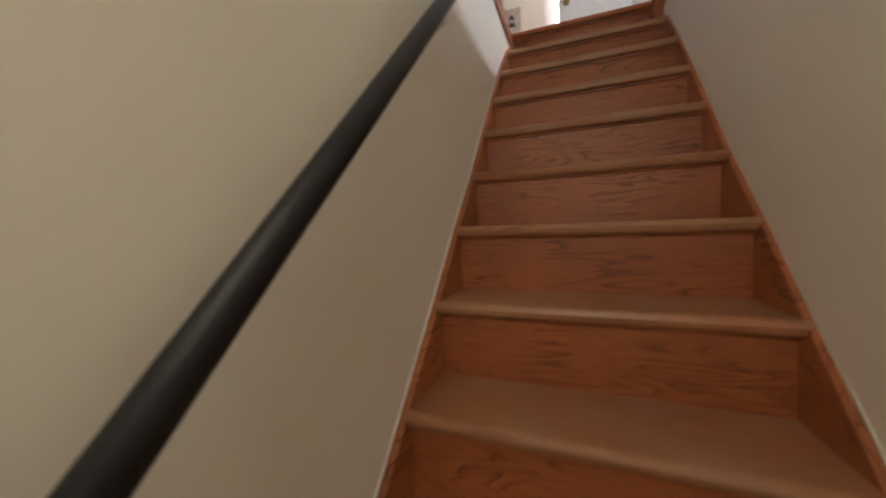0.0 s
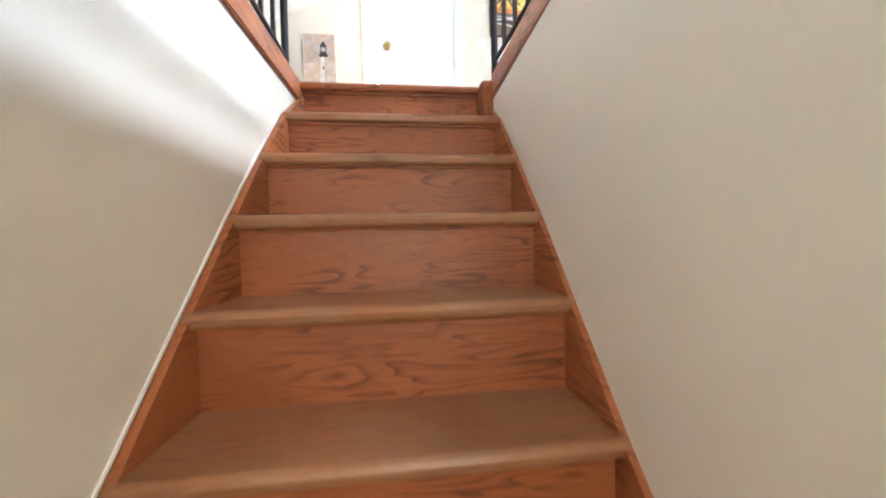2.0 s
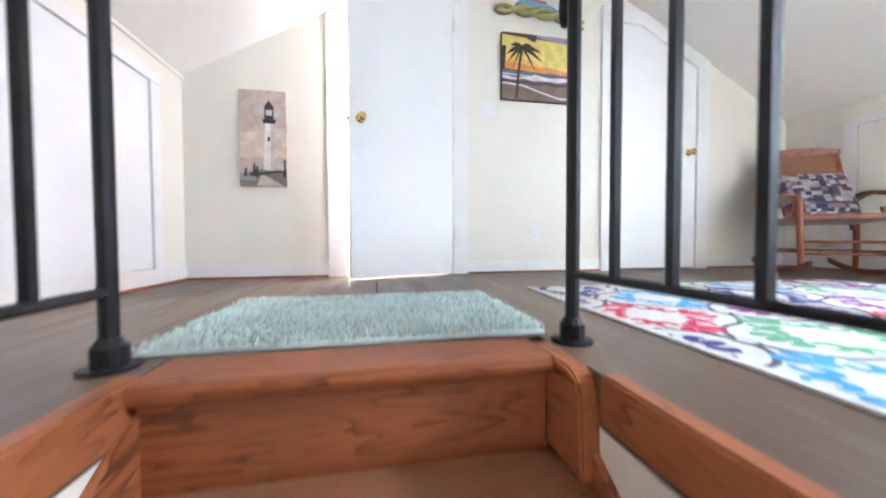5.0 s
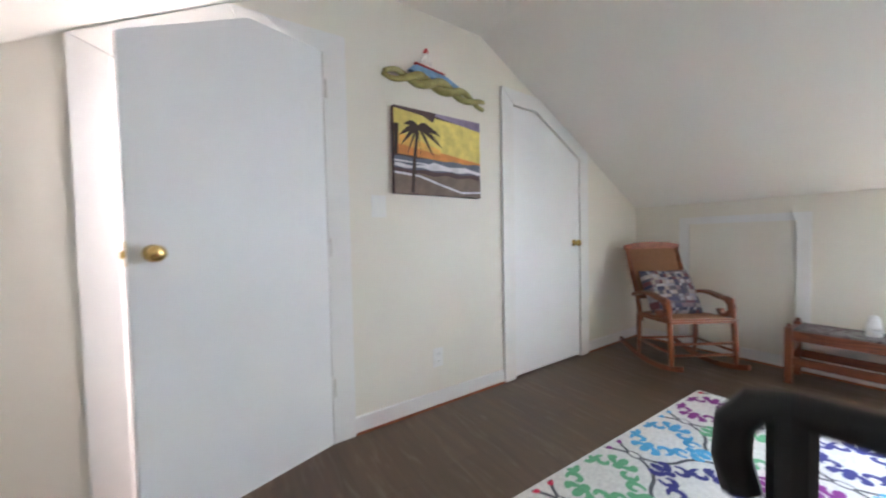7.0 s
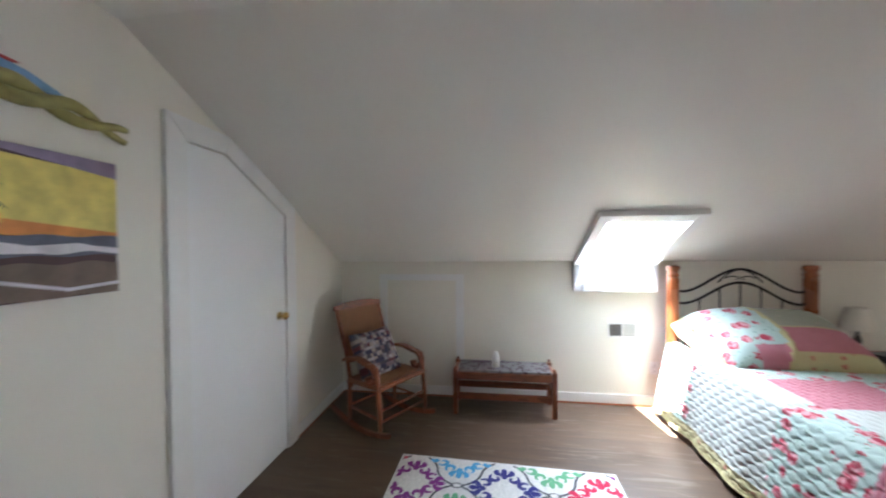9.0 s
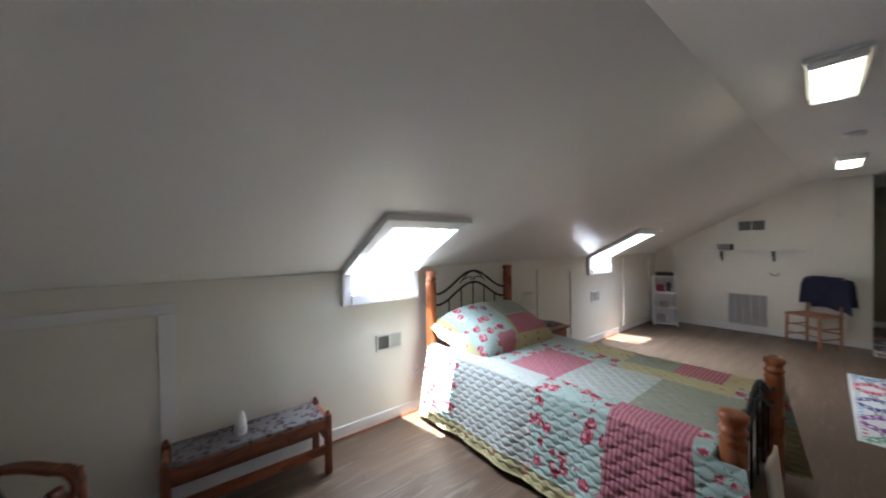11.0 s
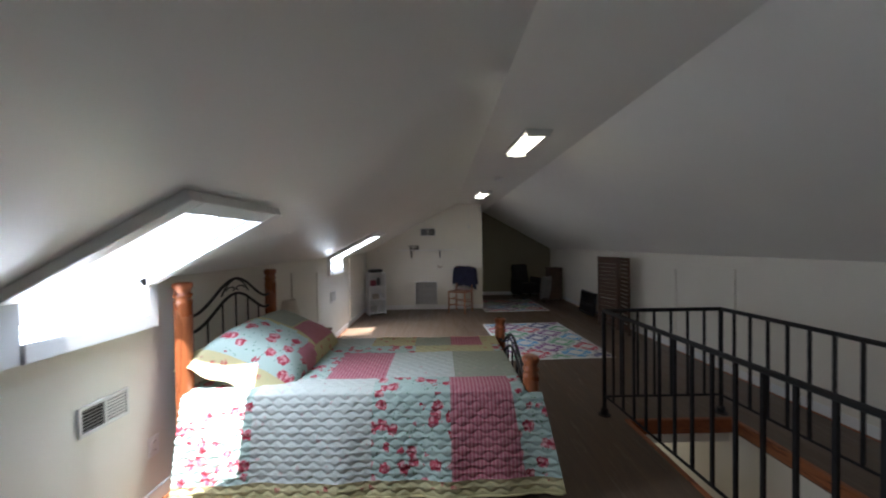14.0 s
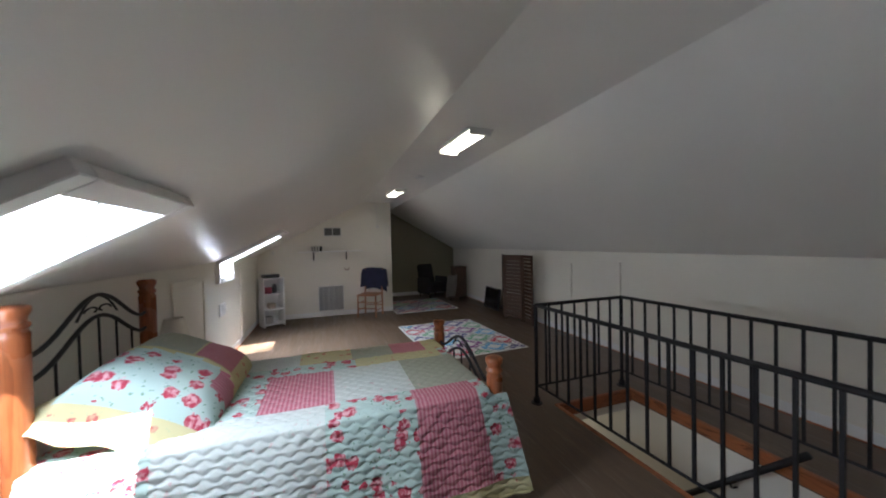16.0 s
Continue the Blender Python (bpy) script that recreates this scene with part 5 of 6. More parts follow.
LH = [pm("sepia_sky", (0.50, 0.40, 0.34)), pm("warm_glow", (0.62, 0.50, 0.40)), pm("tower_white", (0.72, 0.69, 0.66)), pm("soot", (0.035, 0.035, 0.04)),
      pm("rock", (0.20, 0.17, 0.14)), pm("path", (0.55, 0.47, 0.38)), pm("sea", (0.28, 0.30, 0.31)), pm("tower_shade", (0.50, 0.47, 0.45))]


def lighthouse(s):
    s([(0, 0.30), (1, 0.30), (1, 0.62), (0, 0.55)], 1)
    for cx, cz, r in ((0.16, 0.86, 0.10), (0.42, 0.79, 0.12), (0.86, 0.75, 0.10), (0.9, 0.5, 0.1), (0.12, 0.5, 0.09)):
        s(oval(cx, cz, r, r * 0.45), 7)
    s([(0, 0.0), (1, 0.0), (1, 0.17), (0.5, 0.19), (0, 0.12)], 4)
    s([(0, 0.06), (0.35, 0.06), (0.3, 0.13), (0, 0.14)], 6)
    s([(0.35, 0.0), (0.95, 0.0), (0.72, 0.07), (0.5, 0.12), (0.42, 0.1)], 5)
    s([(0.50, 0.17), (0.76, 0.17), (0.71, 0.66), (0.55, 0.66)], 2)
    s([(0.66, 0.17), (0.76, 0.17), (0.71, 0.66), (0.66, 0.66)], 7)
    s([(0.49, 0.70), (0.51, 0.66), (0.76, 0.66), (0.79, 0.70)], 3)
    s([(0.54, 0.70), (0.73, 0.70), (0.73, 0.82), (0.54, 0.82)], 3)
    s([(0.57, 0.74), (0.70, 0.74), (0.70, 0.80), (0.57, 0.80)], 7)
    s([(0.52, 0.82), (0.75, 0.82), (0.635, 0.90)], 3)
    for x, z, a in ((0.12, 0.14, 0.05), (0.30, 0.2, 0.04), (0.36, 0.16, 0.05), (0.95, 0.14, 0.14)):
        s([(x - 0.04, 0.10), (x + 0.04, 0.10), (x + 0.03, z + a), (x - 0.01, z + a)], 3)
    s([(0.76, 0.18), (0.94, 0.17), (0.94, 0.27), (0.80, 0.28)], 7)
    s([(0.60, 0.47), (0.65, 0.47), (0.65, 0.52), (0.60, 0.52)], 3)
    s([(0.2, 0.11), (0.95, 0.15), (0.95, 0.17), (0.2, 0.13)], 3)


canvas("lighthouse_picture", "tall sepia canvas of a white lighthouse on a rocky shore", -0.442, -0.160, 0.60, 1.216, LH, lighthouse)
PL = [pm("dusk", (0.09, 0.05, 0.05)), pm("yellow", (0.74, 0.62, 0.17)), pm("orange", (0.72, 0.28, 0.07)), pm("violet", (0.30, 0.24, 0.36)), pm("surf", (0.72, 0.70, 0.74)),
      pm("slate", (0.13, 0.14, 0.19)), pm("sand", (0.19, 0.135, 0.105)), pm("trunk", (0.05, 0.028, 0.022)), pm("gold", (0.82, 0.50, 0.12))]


def palms(s):
    s([(0, 0.46), (1, 0.40), (1, 0.90), (0, 0.97)], 1)
    s([(0, 0.46), (1, 0.40), (1, 0.46), (0, 0.60)], 2)
    s([(0, 0.58), (0.5, 0.50), (0.5, 0.56), (0, 0.72)], 8)
    s([(0.2, 1), (1, 0.88), (1, 1)], 3)
    s(wavy_band(0.29, 0.43, 0.008), 5)
    s(wavy_band(0.31, 0.345, 0.012, seed=1.0), 4)
    s([(0.3, 0.34), (0.5, 0.31), (0.75, 0.31), (0.95, 0.34), (0.8, 0.38), (0.6, 0.36), (0.42, 0.40)], 4)
    s([(0, 0.37), (0.35, 0.36), (0.35, 0.375), (0, 0.39)], 4)
    s(wavy_band(0.0, 0.24, 0.012, seed=2.0), 6)
    s([(0, 0.23), (0.25, 0.21), (0.5, 0.12), (0.75, 0.04), (1, 0.06), (1, 0.085), (0.75, 0.065), (0.5, 0.145), (0.25, 0.235), (0, 0.255)], 4)
    s([(0.165, 0.02), (0.20, 0.02), (0.225, 0.4), (0.265, 0.80), (0.235, 0.80), (0.19, 0.4)], 7)
    s([(0.0, 0.45), (0.035, 0.45), (0.05, 0.80), (0.0, 0.80)], 7)
    for a, ln in ((0.1, 0.30), (0.55, 0.20), (-0.35, 0.34), (-0.9, 0.34), (-1.45, 0.30), (3.3, 0.24), (3.75, 0.26), (4.2, 0.28), (2.6, 0.2)):
        c, q = math.cos(a), math.sin(a)
        pts = []
        for k in range(6):
            t = k / 5
            pts.append((0.25 + ln * 0.85 * c * t, 0.80 + ln * q * t - 0.10 * t * t, 0.035 * math.sin(math.pi * (0.15 + 0.85 * t))))
        s([(x, z + w) for x, z, w in pts] + [(x, z - w) for x, z, w in reversed(pts)], 7)
    s([(0, 0.97), (0.30, 0.94), (0.42, 0.88), (0.45, 1.0), (0, 1.0)], 0)


canvas("palm_picture", "wide canvas of palm trees and surf under a yellow sunset", 1.322, 1.936, 1.283, 1.765, PL, palms)

SB = [mat("plaque_" + n, c, 0.5, var=0.2, scale=30, bump=0.05) for n, c in (("rope", (0.36, 0.33, 0.12)), ("sea", (0.20, 0.36, 0.58)), ("sail", (0.78, 0.76, 0.70)), ("red", (0.50, 0.05, 0.05)))]
plq = thing("sailboat_plaque", "carved plaque of a sailboat on blue sea above twisted rope", "wall plaque")
for strand in range(2):
    pts = [(1.275 + 0.71 * t, NY - 0.020 - 0.012 * math.cos(t * 14 + strand * math.pi), 1.955 - 0.05 * t + 0.03 * math.sin(t * math.pi) - 0.02 + 0.024 * math.sin(t * 14 + strand * math.pi)) for t in [q / 40 for q in range(41)]]
    bm = bmesh.new()
    tube(bm, pts, [0.010 + 0.014 * math.sin(math.pi * min(1, max(0, (q + 2) / 44))) for q in range(41)], 8)
    part("rope_strand", bm, SB[0], plq, smooth=True)
bm = bmesh.new()
prism(bm, [(1.43, 1.985), (1.46, 2.015), (1.50, 2.03), (1.56, 2.02), (1.62, 2.015), (1.70, 2.0), (1.78, 1.965), (1.79, 1.95), (1.60, 1.965)], "y", NY - 0.030, NY - 0.002)
part("sea", bm, SB[1], plq, "blue painted sea", bevel=0.003)
bm = bmesh.new()
prism(bm, [(1.50, 2.03), (1.63, 2.018), (1.60, 2.045), (1.575, 2.10), (1.55, 2.112), (1.53, 2.09)], "y", NY - 0.024, NY - 0.004)
part("sail", bm, SB[2], plq, "cream sail", bevel=0.002)
bm = bmesh.new()
prism(bm, [(1.47, 2.036), (1.49, 2.022), (1.65, 2.008), (1.68, 2.014)], "y", NY - 0.034, NY - 0.006)
part("hull", bm, SB[3], plq, "red hull", bevel=0.002)
bm = bmesh.new()
prism(bm, [(1.535, 2.113), (1.565, 2.113), (1.56, 2.135), (1.545, 2.135)], "y", NY - 0.022, NY - 0.006)
part("pennant", bm, SB[3], plq, "red pennant")


def wall_plate(name, label, m, w, h, kind):
    """A cover plate in the plane y = 0, facing -y."""
    ob = thing(name, label, kind, m)
    box_part("plate", (-w / 2, w / 2, -0.006, -0.0003, -h / 2, h / 2), M_PLASTIC, ob, bevel=0.002)
    if kind == "light switch":
        box_part("toggle", (-0.012, 0.012, -0.011, -0.0062, -0.022, 0.022), M_PLASTIC, ob, bevel=0.002)
    else:
        for z in (-0.024, 0.024):
            bm = bmesh.new()
            turned(bm, [(0.017, 0), (0.017, 0.002), (0.015, 0.003)], 14)
            bmesh.ops.transform(bm, matrix=pose(0, -0.0062, z, 90), verts=bm.verts[:])
            soc = part("socket", bm, M_PLASTIC, ob)
            for x in (-0.006, 0.006):
                box_part("slot", (x - 0.0012, x + 0.0012, -0.0099, -0.0094, z - 0.004, z + 0.006), M_DARKVOID, soc, bevel=0)
    return ob


wall_plate("light_switch", "white light switch plate beside the palm picture", pose(1.237, NY, 1.21), 0.085, 0.12, "light switch")
wall_plate("outlet", "white double outlet low on the gable wall", pose(1.60, NY, 0.30), 0.072, 0.115, "outlet")
wall_plate("outlet", "white double outlet low on the knee wall by the bed", pose(EX, -1.196, 0.34, 0, 0, -90), 0.072, 0.115, "outlet")


def vent(name, label, m, w, h, slats=7, halves=2, enamel=None, shut=()):
    """A framed wall vent in the plane y = 0, facing -y."""
    ob = thing(name, label, "vent", m)
    f = 0.016
    box_part("backing", (-w / 2 + f, w / 2 - f, -0.003, -0.0004, -h / 2 + f, h / 2 - f), M_DARKVOID, ob, bevel=0)
    for dims in ((-w / 2, w / 2, -0.012, -0.0004, h / 2 - f, h / 2), (-w / 2, w / 2, -0.012, -0.0004, -h / 2, -h / 2 + f),
                 (-w / 2, -w / 2 + f, -0.0118, -0.0004, -h / 2 + f, h / 2 - f), (w / 2 - f, w / 2, -0.0118, -0.0004, -h / 2 + f, h / 2 - f)):
        box_part("frame", dims, M_VENT, ob, bevel=0.002)
    for a, c in shut:       # closed damper plates behind the slats
        box_part("damper", (a * w / 2 + 0.001, c * w / 2 - 0.001, -0.0068, -0.0032, -h / 2 + f, h / 2 - f), M_VENT, ob, "closed grey damper", bevel=0)
    for k in range(1, halves):
        x = -w / 2 + w * k / halves
        box_part("mullion", (x - 0.006, x + 0.006, -0.0116, -0.003, -h / 2 + f, h / 2 - f), M_VENT, ob, bevel=0.001)
    me = None
    for k in range(slats):
        z = -h / 2 + f + (h - 2 * f) * (k + 0.5) / slats
        if me is None:
            bm = bmesh.new()
            vs = box(bm, -w / 2 + f, w / 2 - f, -0.0005, 0.0005, -0.005, 0.005)
            bmesh.ops.transform(bm, matrix=pose(0, 0, 0, 40), verts=vs)
            me = mesh_of(bm, "slat", enamel or M_SLAT)
        sl = new("slat", me)
        sl.parent = ob
        sl.location = (0, -0.0072, z)
    return ob


vent("wall_vent", "small grey two-part louvred vent below the window", pose(EX, -0.927, 0.670, 0, 0, -90), 0.245, 0.14, shut=((0.05, 0.87),))
vent("wall_vent", "small grey two-part louvred vent below the far window", pose(EX, -4.42, 0.68, 0, 0, -90), 0.235, 0.16, shut=((-0.86, -0.05), (0.05, 0.86)))
vent("wall_vent", "grey two-part louvred vent high on the far gable", pose(2.61, SY, 1.729, 0, 0, 180), 0.345, 0.18)
gr = vent("return_grille", "large white louvred return air grille above the baseboard", pose(2.665, SY, 0.362, 0, 0, 180), 0.50, 0.52, 40, 5, M_TRIM)

# ---- south end ----
shelf = thing("wall_shelf", "long white wall shelf on black brackets", "shelf")
box_part("board", (2.02, 3.25, SY + 0.0005, SY + 0.20, 1.318, 1.336), M_TRIM, shelf, bevel=0.002)
for x in (2.35, 2.985):
    bm = bmesh.new()
    box(bm, x - 0.012, x + 0.012, SY + 0.0006, SY + 0.008, 1.155, 1.317)
    box(bm, x - 0.012, x + 0.012, SY + 0.008, SY + 0.16, 1.309, 1.317)
    tube(bm, ((x, SY + 0.010, 1.17), (x, SY + 0.07, 1.22), (x, SY + 0.15, 1.305)), 0.006, 6)
    part("bracket", bm, M_BLACK, shelf, "black metal bracket")
bask = thing("wire_basket", "small dark wire basket standing on the wall shelf", "basket", pose(2.93, SY + 0.10, 1.3365))
for k in range(4):
    bm = bmesh.new()
    z, r = 0.004 + k * 0.03, 0.05 + 0.008 * k
    tube(bm, [(r * 1.4 * math.cos(a), r * math.sin(a), z) for a in [q * math.tau / 16 for q in range(17)]], 0.003, 5, False)
    part("hoop", bm, M_BLACK, bask)
for k in range(10):
    a = k * math.tau / 10
    bm = bmesh.new()
    tube(bm, ((0.07 * math.cos(a), 0.05 * math.sin(a), 0.003), (0.104 * math.cos(a), 0.074 * math.sin(a), 0.095)), 0.003, 5)
    part("wire", bm, M_BLACK, bask)
box_part("body", (-0.02, 0.02, -0.02, 0.02, 0, 0.10), M_DARKVOID, thing("ornament", "small dark ornament on the wall shelf", "ornament", pose(2.84, SY + 0.09, 1.3365)), bevel=0.008)
hook = thing("wall_hook", "pale curved hook hanging on the wall below the shelf", "hook")
bm = bmesh.new()
tube(bm, [(2.345 + 0.05 * math.cos(a), SY + 0.02, 0.985 + 0.05 * math.sin(a)) for a in [math.pi + q * math.pi / 10 for q in range(11)]], 0.007, 6)
part("hook", bm, M_CANE, hook)
bm = bmesh.new()
tube(bm, ((2.33, SY + 0.018, 0.935), (2.34, SY + 0.006, 0.90)), 0.010, 6)
part("stem", bm, M_PLASTIC, hook)
cord = thing("pull_cord", "hanging grey cord with a small box on the far gable", "cord")
bm = bmesh.new()
tube(bm, ((1.70, SY + 0.006, 2.33), (1.70, SY + 0.008, 1.87)), 0.004, 6)
part("cord", bm, M_VENT, cord)
box_part("box", (1.66, 1.725, SY + 0.0005, SY + 0.03, 1.80, 1.86), M_VENT, cord, "grey plastic box", bevel=0.006)
sens = thing("wall_sensor", "small round grey sensor high in the gable corner", "sensor")
bm = bmesh.new()
turned(bm, [(0.035, 0.0005), (0.035, 0.02), (0.02, 0.03)], 14)
bmesh.ops.transform(bm, matrix=pose(3.72, SY, 1.33, -90), verts=bm.verts[:])
part("body", bm, M_VENT, sens)

unit = thing("shelf_unit", "narrow white open shelf unit standing across the corner", "shelf unit", pose(3.715, -6.40, 0, 0, 0, 207))
UW, UD, UH = 0.36, 0.30, 0.88
for x in (-UW / 2, UW / 2 - 0.016):
    box_part("side", (x, x + 0.016, -UD / 2, UD / 2, 0, UH), M_TRIM, unit, bevel=0.002)
box_part("back", (-UW / 2 + 0.016, UW / 2 - 0.016, UD / 2 - 0.008, UD / 2, 0, UH), M_TRIM, unit, bevel=0)
for z in (0.03, 0.30, 0.58, UH - 0.018):
    box_part("shelf", (-UW / 2 + 0.016, UW / 2 - 0.016, -UD / 2 + 0.002, UD / 2 - 0.008, z, z + 0.018), M_TRIM, unit, bevel=0.001)
R0 = unit.matrix_basis
box_part("body", (-0.14, 0.12, -0.10, 0.10, 0, 0.065), clockm, thing("radio", "flat black box on top of the white shelf unit", "radio", R0 @ pose(0, 0, UH + 0.0005)), bevel=0.01)
for x, z, c, h, nm, lab in ((-0.06, 0.598, (0.30, 0.05, 0.08), 0.11, "box", "small dark red box on the shelf unit"), (0.06, 0.598, (0.10, 0.10, 0.12), 0.16, "jar", "dark jar on the shelf unit"),
                            (0.0, 0.318, (0.5, 0.42, 0.34), 0.09, "box", "pale cardboard box on the shelf unit"), (-0.05, 0.048, (0.45, 0.44, 0.42), 0.12, "box", "pale grey box at the foot of the shelf unit")):
    o = thing(nm, lab, nm, R0 @ pose(x, 0.02, z + 0.0005))
    if nm == "jar":
        bm = bmesh.new()
        turned(bm, [(0.035, 0), (0.04, 0.02), (0.04, h - 0.03), (0.028, h - 0.015), (0.03, h)], 14)
        part("body", bm, mat("item_paint", c, 0.4), o, smooth=True)
    else:
        box_part("body", (-0.055, 0.055, -0.07, 0.07, 0, h), mat("item_paint", c, 0.6), o, bevel=0.004)

M_SEATWOOD = wood("honey_wood", (0.42, 0.19, 0.09), (0.28, 0.11, 0.045), (10, 10, 2), 4, 0.4)
dch = thing("ladder_back_chair", "honey-coloured wooden side chair with a navy jacket over its back", "chair", pose(1.92, -6.46, 0, 0, 0, 150))
for x in (-0.19, 0.19):
    for y, h in ((-0.18, 0.43), (0.18, 0.95)):
        bm = bmesh.new()
        tube(bm, ((x, y, 0), (x * 0.98, y * 0.98, 0.43), (x * 0.98, y + (0.05 if h > 0.5 else 0), h)) if h > 0.5 else ((x, y, 0), (x * 0.98, y * 0.98, h)), 0.017, 8)
        part("leg", bm, M_SEATWOOD, dch)
    for z in (0.14, 0.28):
        bm = bmesh.new()
        tube(bm, ((x, -0.18, z), (x, 0.18, z)), 0.010, 6)
        part("stretcher", bm, M_SEATWOOD, dch)
for y, z in ((-0.18, 0.18), (-0.18, 0.30), (0.18, 0.20)):
    bm = bmesh.new()
    tube(bm, ((-0.19, y, z), (0.19, y, z)), 0.010, 6)
    part("stretcher", bm, M_SEATWOOD, dch)
box_part("seat", (-0.21, 0.21, -0.21, 0.20, 0.43, 0.455), M_SEATWOOD, dch, bevel=0.01)
for z in (0.60, 0.74, 0.87):
    box_part("slat", (-0.18, 0.18, 0.193 + (z - 0.5) * 0.07, 0.205 + (z - 0.5) * 0.07, z, z + 0.06), M_SEATWOOD, dch)
M_NAVY = mat("navy_cloth", (0.012, 0.014, 0.045), 0.85, var=0.3, bump=0.1, bscale=80)
bm = bmesh.new()
bmesh.ops.create_grid(bm, x_segments=18, y_segments=24, size=0.5)
for v in bm.verts:
    a, b = v.co.x * 2, v.co.y * 2          # a across, b from front hem over the back rail to the rear hem
    s = abs(b) * 0.42
    side = -1 if b < 0 else 1
    wob = 0.02 * noise.noise(Vector((a * 3, b * 3, 2)))
    sl = 0.10 * max(0, abs(a) - 0.7)
    v.co = Vector((a * (0.26 + 0.03 * abs(b)), 0.235 + side * (0.028 + 0.03 * min(1, s * 6)) * min(1, abs(b) * 8) + wob, 0.965 - s * (1 - 0.12 * a * side) - sl + wob))
jacket = tagged(part("jacket", bm, M_NAVY, None, smooth=True), "navy cloth jacket draped over the wooden chair back", "jacket")
jacket.matrix_basis = dch.matrix_basis
sd = jacket.modifiers.new("thickness", "SOLIDIFY")
sd.thickness = 0.018

# ---- ceiling fixtures ----
for x, y in ((1.582, -2.25), (1.575, -5.26)):
    fx = thing("ceiling_light", "rectangular ceiling light with a glowing bowed diffuser", "ceiling light", pose(x, y, CZ, 0, 0, 3), group="ceiling lights on the ridge")
    box_part("housing", (-0.112, 0.112, -0.33, 0.33, -0.022, -0.0005), M_VENT, fx, bevel=0.004)
    bm = bmesh.new()
    n = 10
    lo = []
    for k in range(n + 1):
        t = 2 * k / n - 1
        lo.append((t * 0.088, -0.024 - 0.030 * (1 - t * t) ** 0.6))
    prism(bm, lo + [(0.088, -0.0225), (-0.088, -0.0225)], "y", -0.30, 0.30)
    part("diffuser", bm, M_LAMP, fx, "glowing warm white diffuser")
    for yy in (-0.315, 0.315):
        box_part("end_cap", (-0.094, 0.094, yy - 0.014, yy + 0.014, -0.056, -0.022), M_VENT, fx, bevel=0.006)
sm = thing("smoke_detector", "small white round smoke detector on the ceiling", "smoke detector", pose(1.533, -3.87, CZ))
bm = bmesh.new()
turned(bm, [(0.045, -0.036), (0.06, -0.03), (0.068, -0.012), (0.068, -0.0005)], 20)
part("cover", bm, M_PLASTIC, sm, smooth=True)

# ---- west side ----
screen = thing("folding_screen", "dark brown slatted folding wooden screen against the knee wall", "screen")


def screen_leaf(m, w, h=1.20, half=0.021):
    for dims, nm in (((0, 0.04, -0.012, 0.012, 0, h), "stile"), ((w - 0.04, w, -0.012, 0.012, 0, h), "stile"),
                     ((0.04, w - 0.04, -0.011, 0.011, h - 0.05, h), "rail"), ((0.04, w - 0.04, -0.011, 0.011, h * 0.42, h * 0.42 + 0.05), "rail"), ((0.04, w - 0.04, -0.011, 0.011, 0.04, 0.09), "rail")):
        o = box_part(nm, dims, M_RACK, screen, bevel=0.002)
        o.matrix_basis = m
    bm = bmesh.new()
    box(bm, 0.04, w - 0.04, -0.004, 0.004, -half, half)
    me = mesh_of(bm, "slat", M_RACK)
    z = 0.13
    while z < h - 0.07:
        if abs(z - h * 0.42 - 0.025) > 0.05:
            o = new("slat", me)
            o.parent = screen
            o.matrix_basis = m @ pose(0, 0, z)
        z += 0.066


screen_leaf(pose(-0.66, -5.62, 0, 0, 0, 64), 0.50, half=0.013)
screen_leaf(pose(-0.43, -5.16, 0, 0, 0, 110), 0.42, half=0.031)
screen_leaf(pose(-0.585, -4.755, 0, 0, 0, 84), 0.36)
panel = thing("flat_television", "black flat television leaning against the knee wall", "television", pose(-0.60, -6.05, 0.0, 0, -8, 0))
box_part("case", (-0.02, 0.02, -0.32, 0.32, 0.004, 0.46), clockm, panel, bevel=0.006)
box_part("screen", (0.0202, 0.0215, -0.295, 0.295, 0.035, 0.435), mat("screen_gloss", (0.008, 0.008, 0.01), 0.12, var=0.05, bump=0), panel, "glossy black screen", bevel=0)

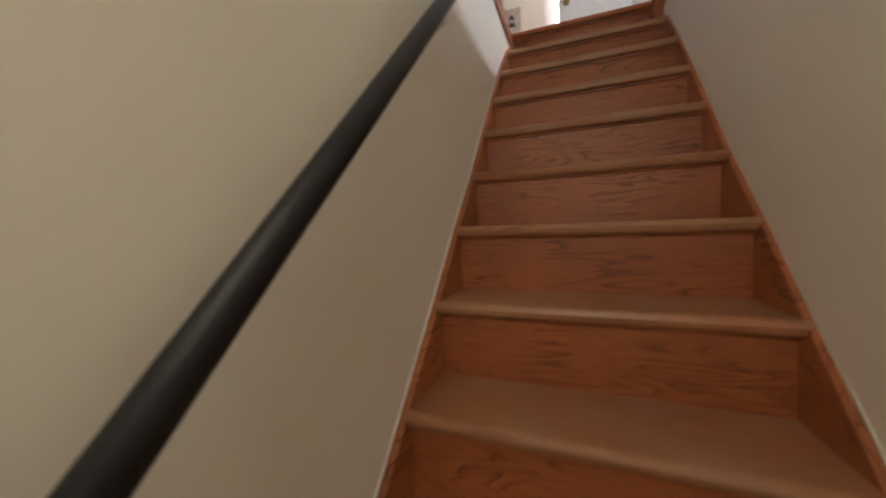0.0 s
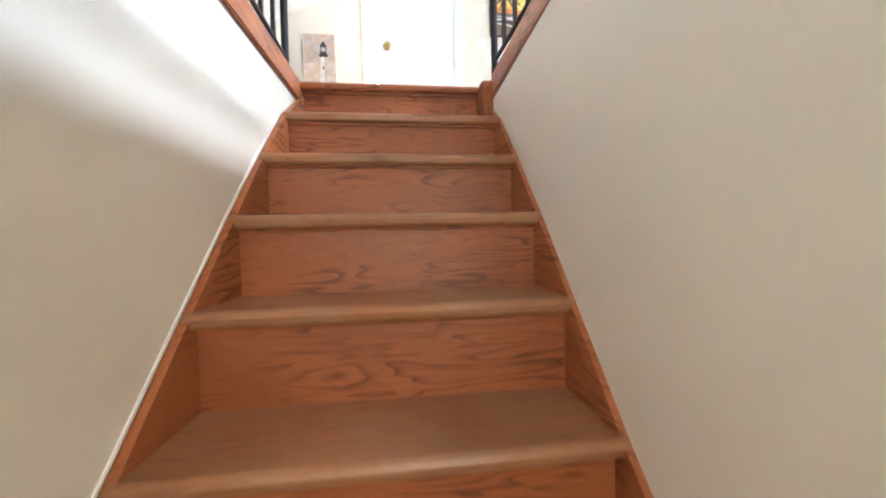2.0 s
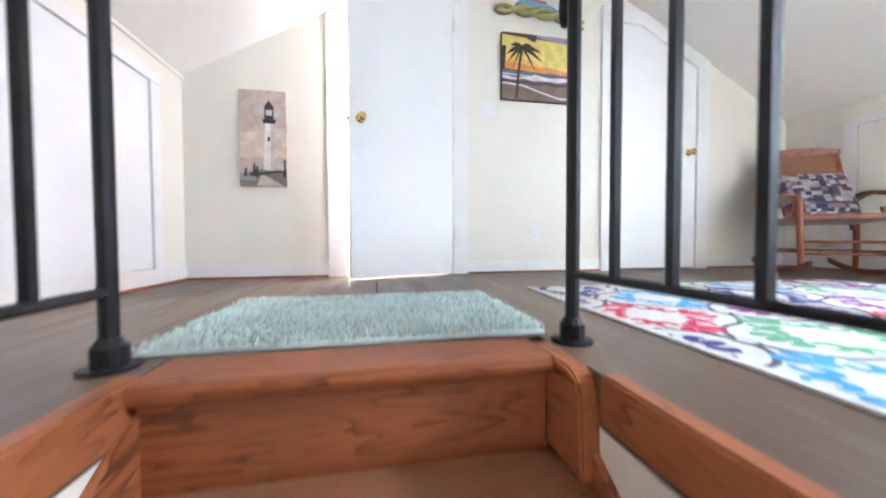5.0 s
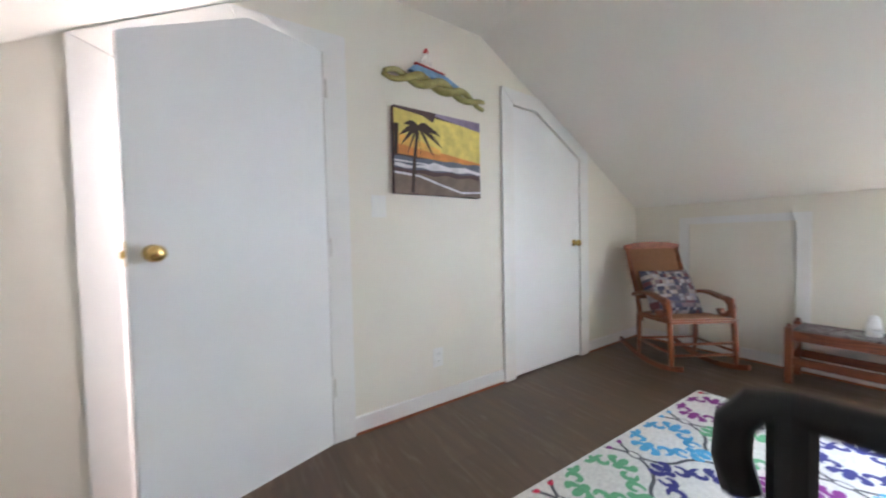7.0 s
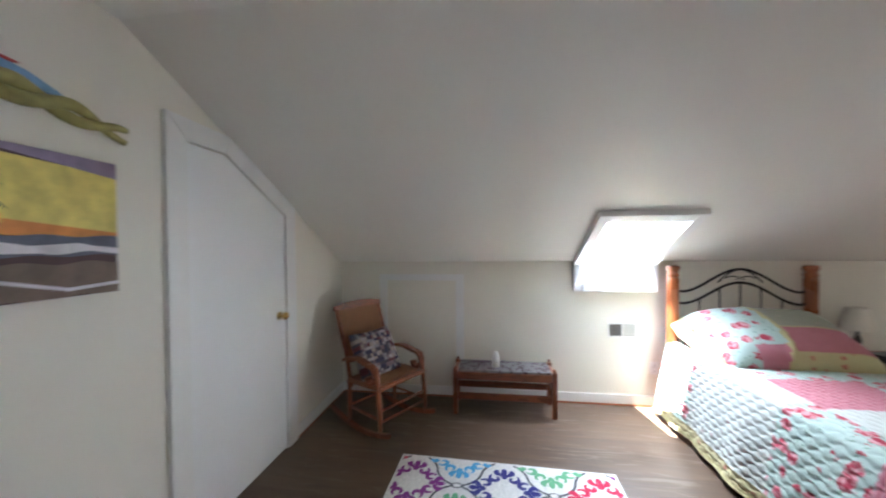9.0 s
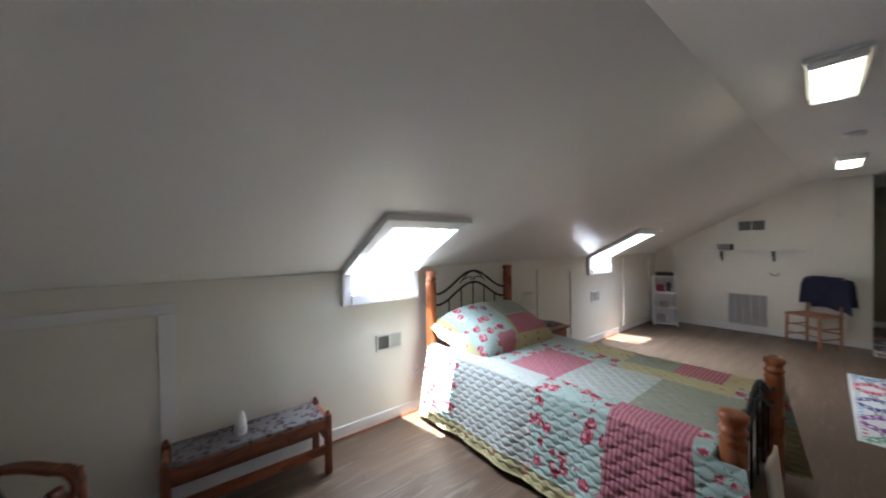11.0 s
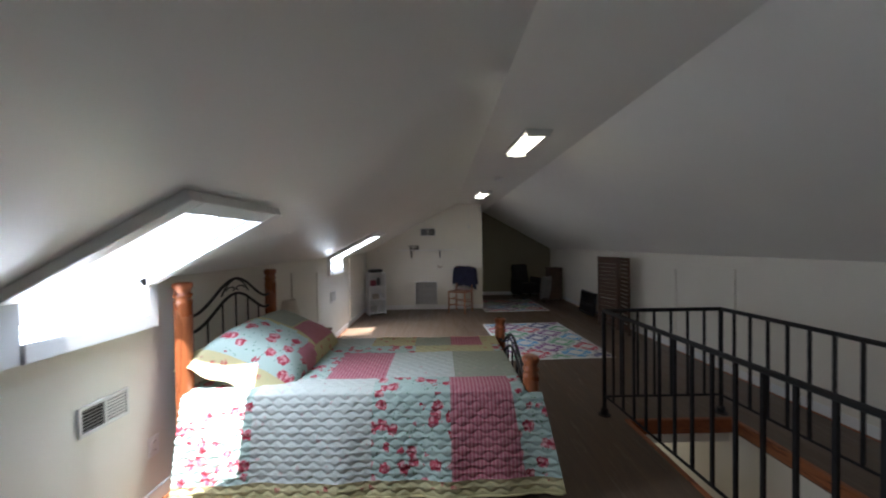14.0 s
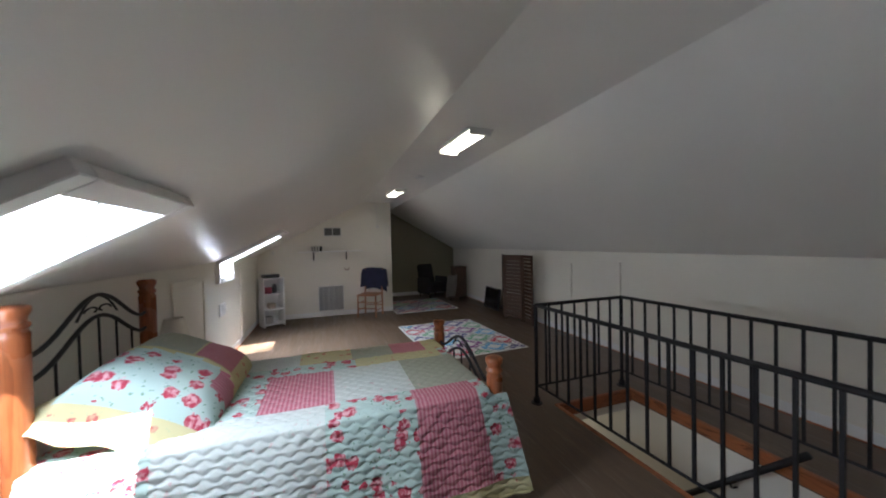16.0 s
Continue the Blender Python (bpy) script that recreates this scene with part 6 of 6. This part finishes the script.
# ---- alcove ----
M_DARKCLOTH = mat("dark_upholstery", (0.02, 0.02, 0.024), 0.85, var=0.25, bump=0.08)
armc = thing("armchair", "dark upholstered armchair in the unlit alcove", "armchair", pose(0.06, -8.20, 0, 0, 0, 200) @ Matrix.Scale(0.9, 4))
box_part("seat", (-0.28, 0.28, -0.32, 0.22, 0.16, 0.44), M_DARKCLOTH, armc, bevel=0.05)
bm = bmesh.new()
prism(bm, [(0.18, 0.40), (0.34, 0.42), (0.44, 0.90), (0.40, 0.98), (0.32, 0.96)], "x", -0.26, 0.26)
part("backrest", bm, M_DARKCLOTH, armc, bevel=0.03)
for x in (-0.38, 0.29):
    box_part("arm", (x, x + 0.09, -0.30, 0.26, 0.12, 0.60), M_DARKCLOTH, armc, bevel=0.03)
for x in (-0.3, 0.26):
    for y in (-0.28, 0.20):
        box_part("leg", (x, x + 0.04, y, y + 0.04, 0, 0.159), M_RACK, armc)
trunk = thing("small_cabinet", "dark wooden cabinet in the unlit alcove", "cabinet", pose(-0.52, -7.75, 0))
box_part("body", (-0.16, 0.14, -0.18, 0.18, 0.05, 0.80), M_RACK, trunk)
box_part("top", (-0.175, 0.155, -0.20, 0.20, 0.801, 0.83), M_RACK, trunk)
for x in (-0.15, 0.09):
    for y in (-0.16, 0.12):
        box_part("leg", (x, x + 0.04, y, y + 0.04, 0, 0.05), M_RACK, trunk)
bundle = pillow("blanket", "folded pale blanket slumped beside the dark cabinet", pose(-0.26, -7.55, 0.345, 78, 0, 15), 0.26, 0.60, 0.18, [mat("pale_blanket", (0.20, 0.19, 0.18), 0.95, bump=0.1)], lambda a, b: 0, 20, "blanket")
stool = thing("stool", "low dark stool carrying a blanket in the alcove", "stool", pose(-0.26, -7.53, 0) @ Matrix.Diagonal((0.72, 1, 1, 1)))
box_part("seat", (-0.18, 0.18, -0.2, 0.16, 0.03, 0.06), M_RACK, stool)
for x in (-0.16, 0.12):
    for y in (-0.17, 0.11):
        box_part("leg", (x, x + 0.04, y, y + 0.04, 0, 0.0299), M_RACK, stool)
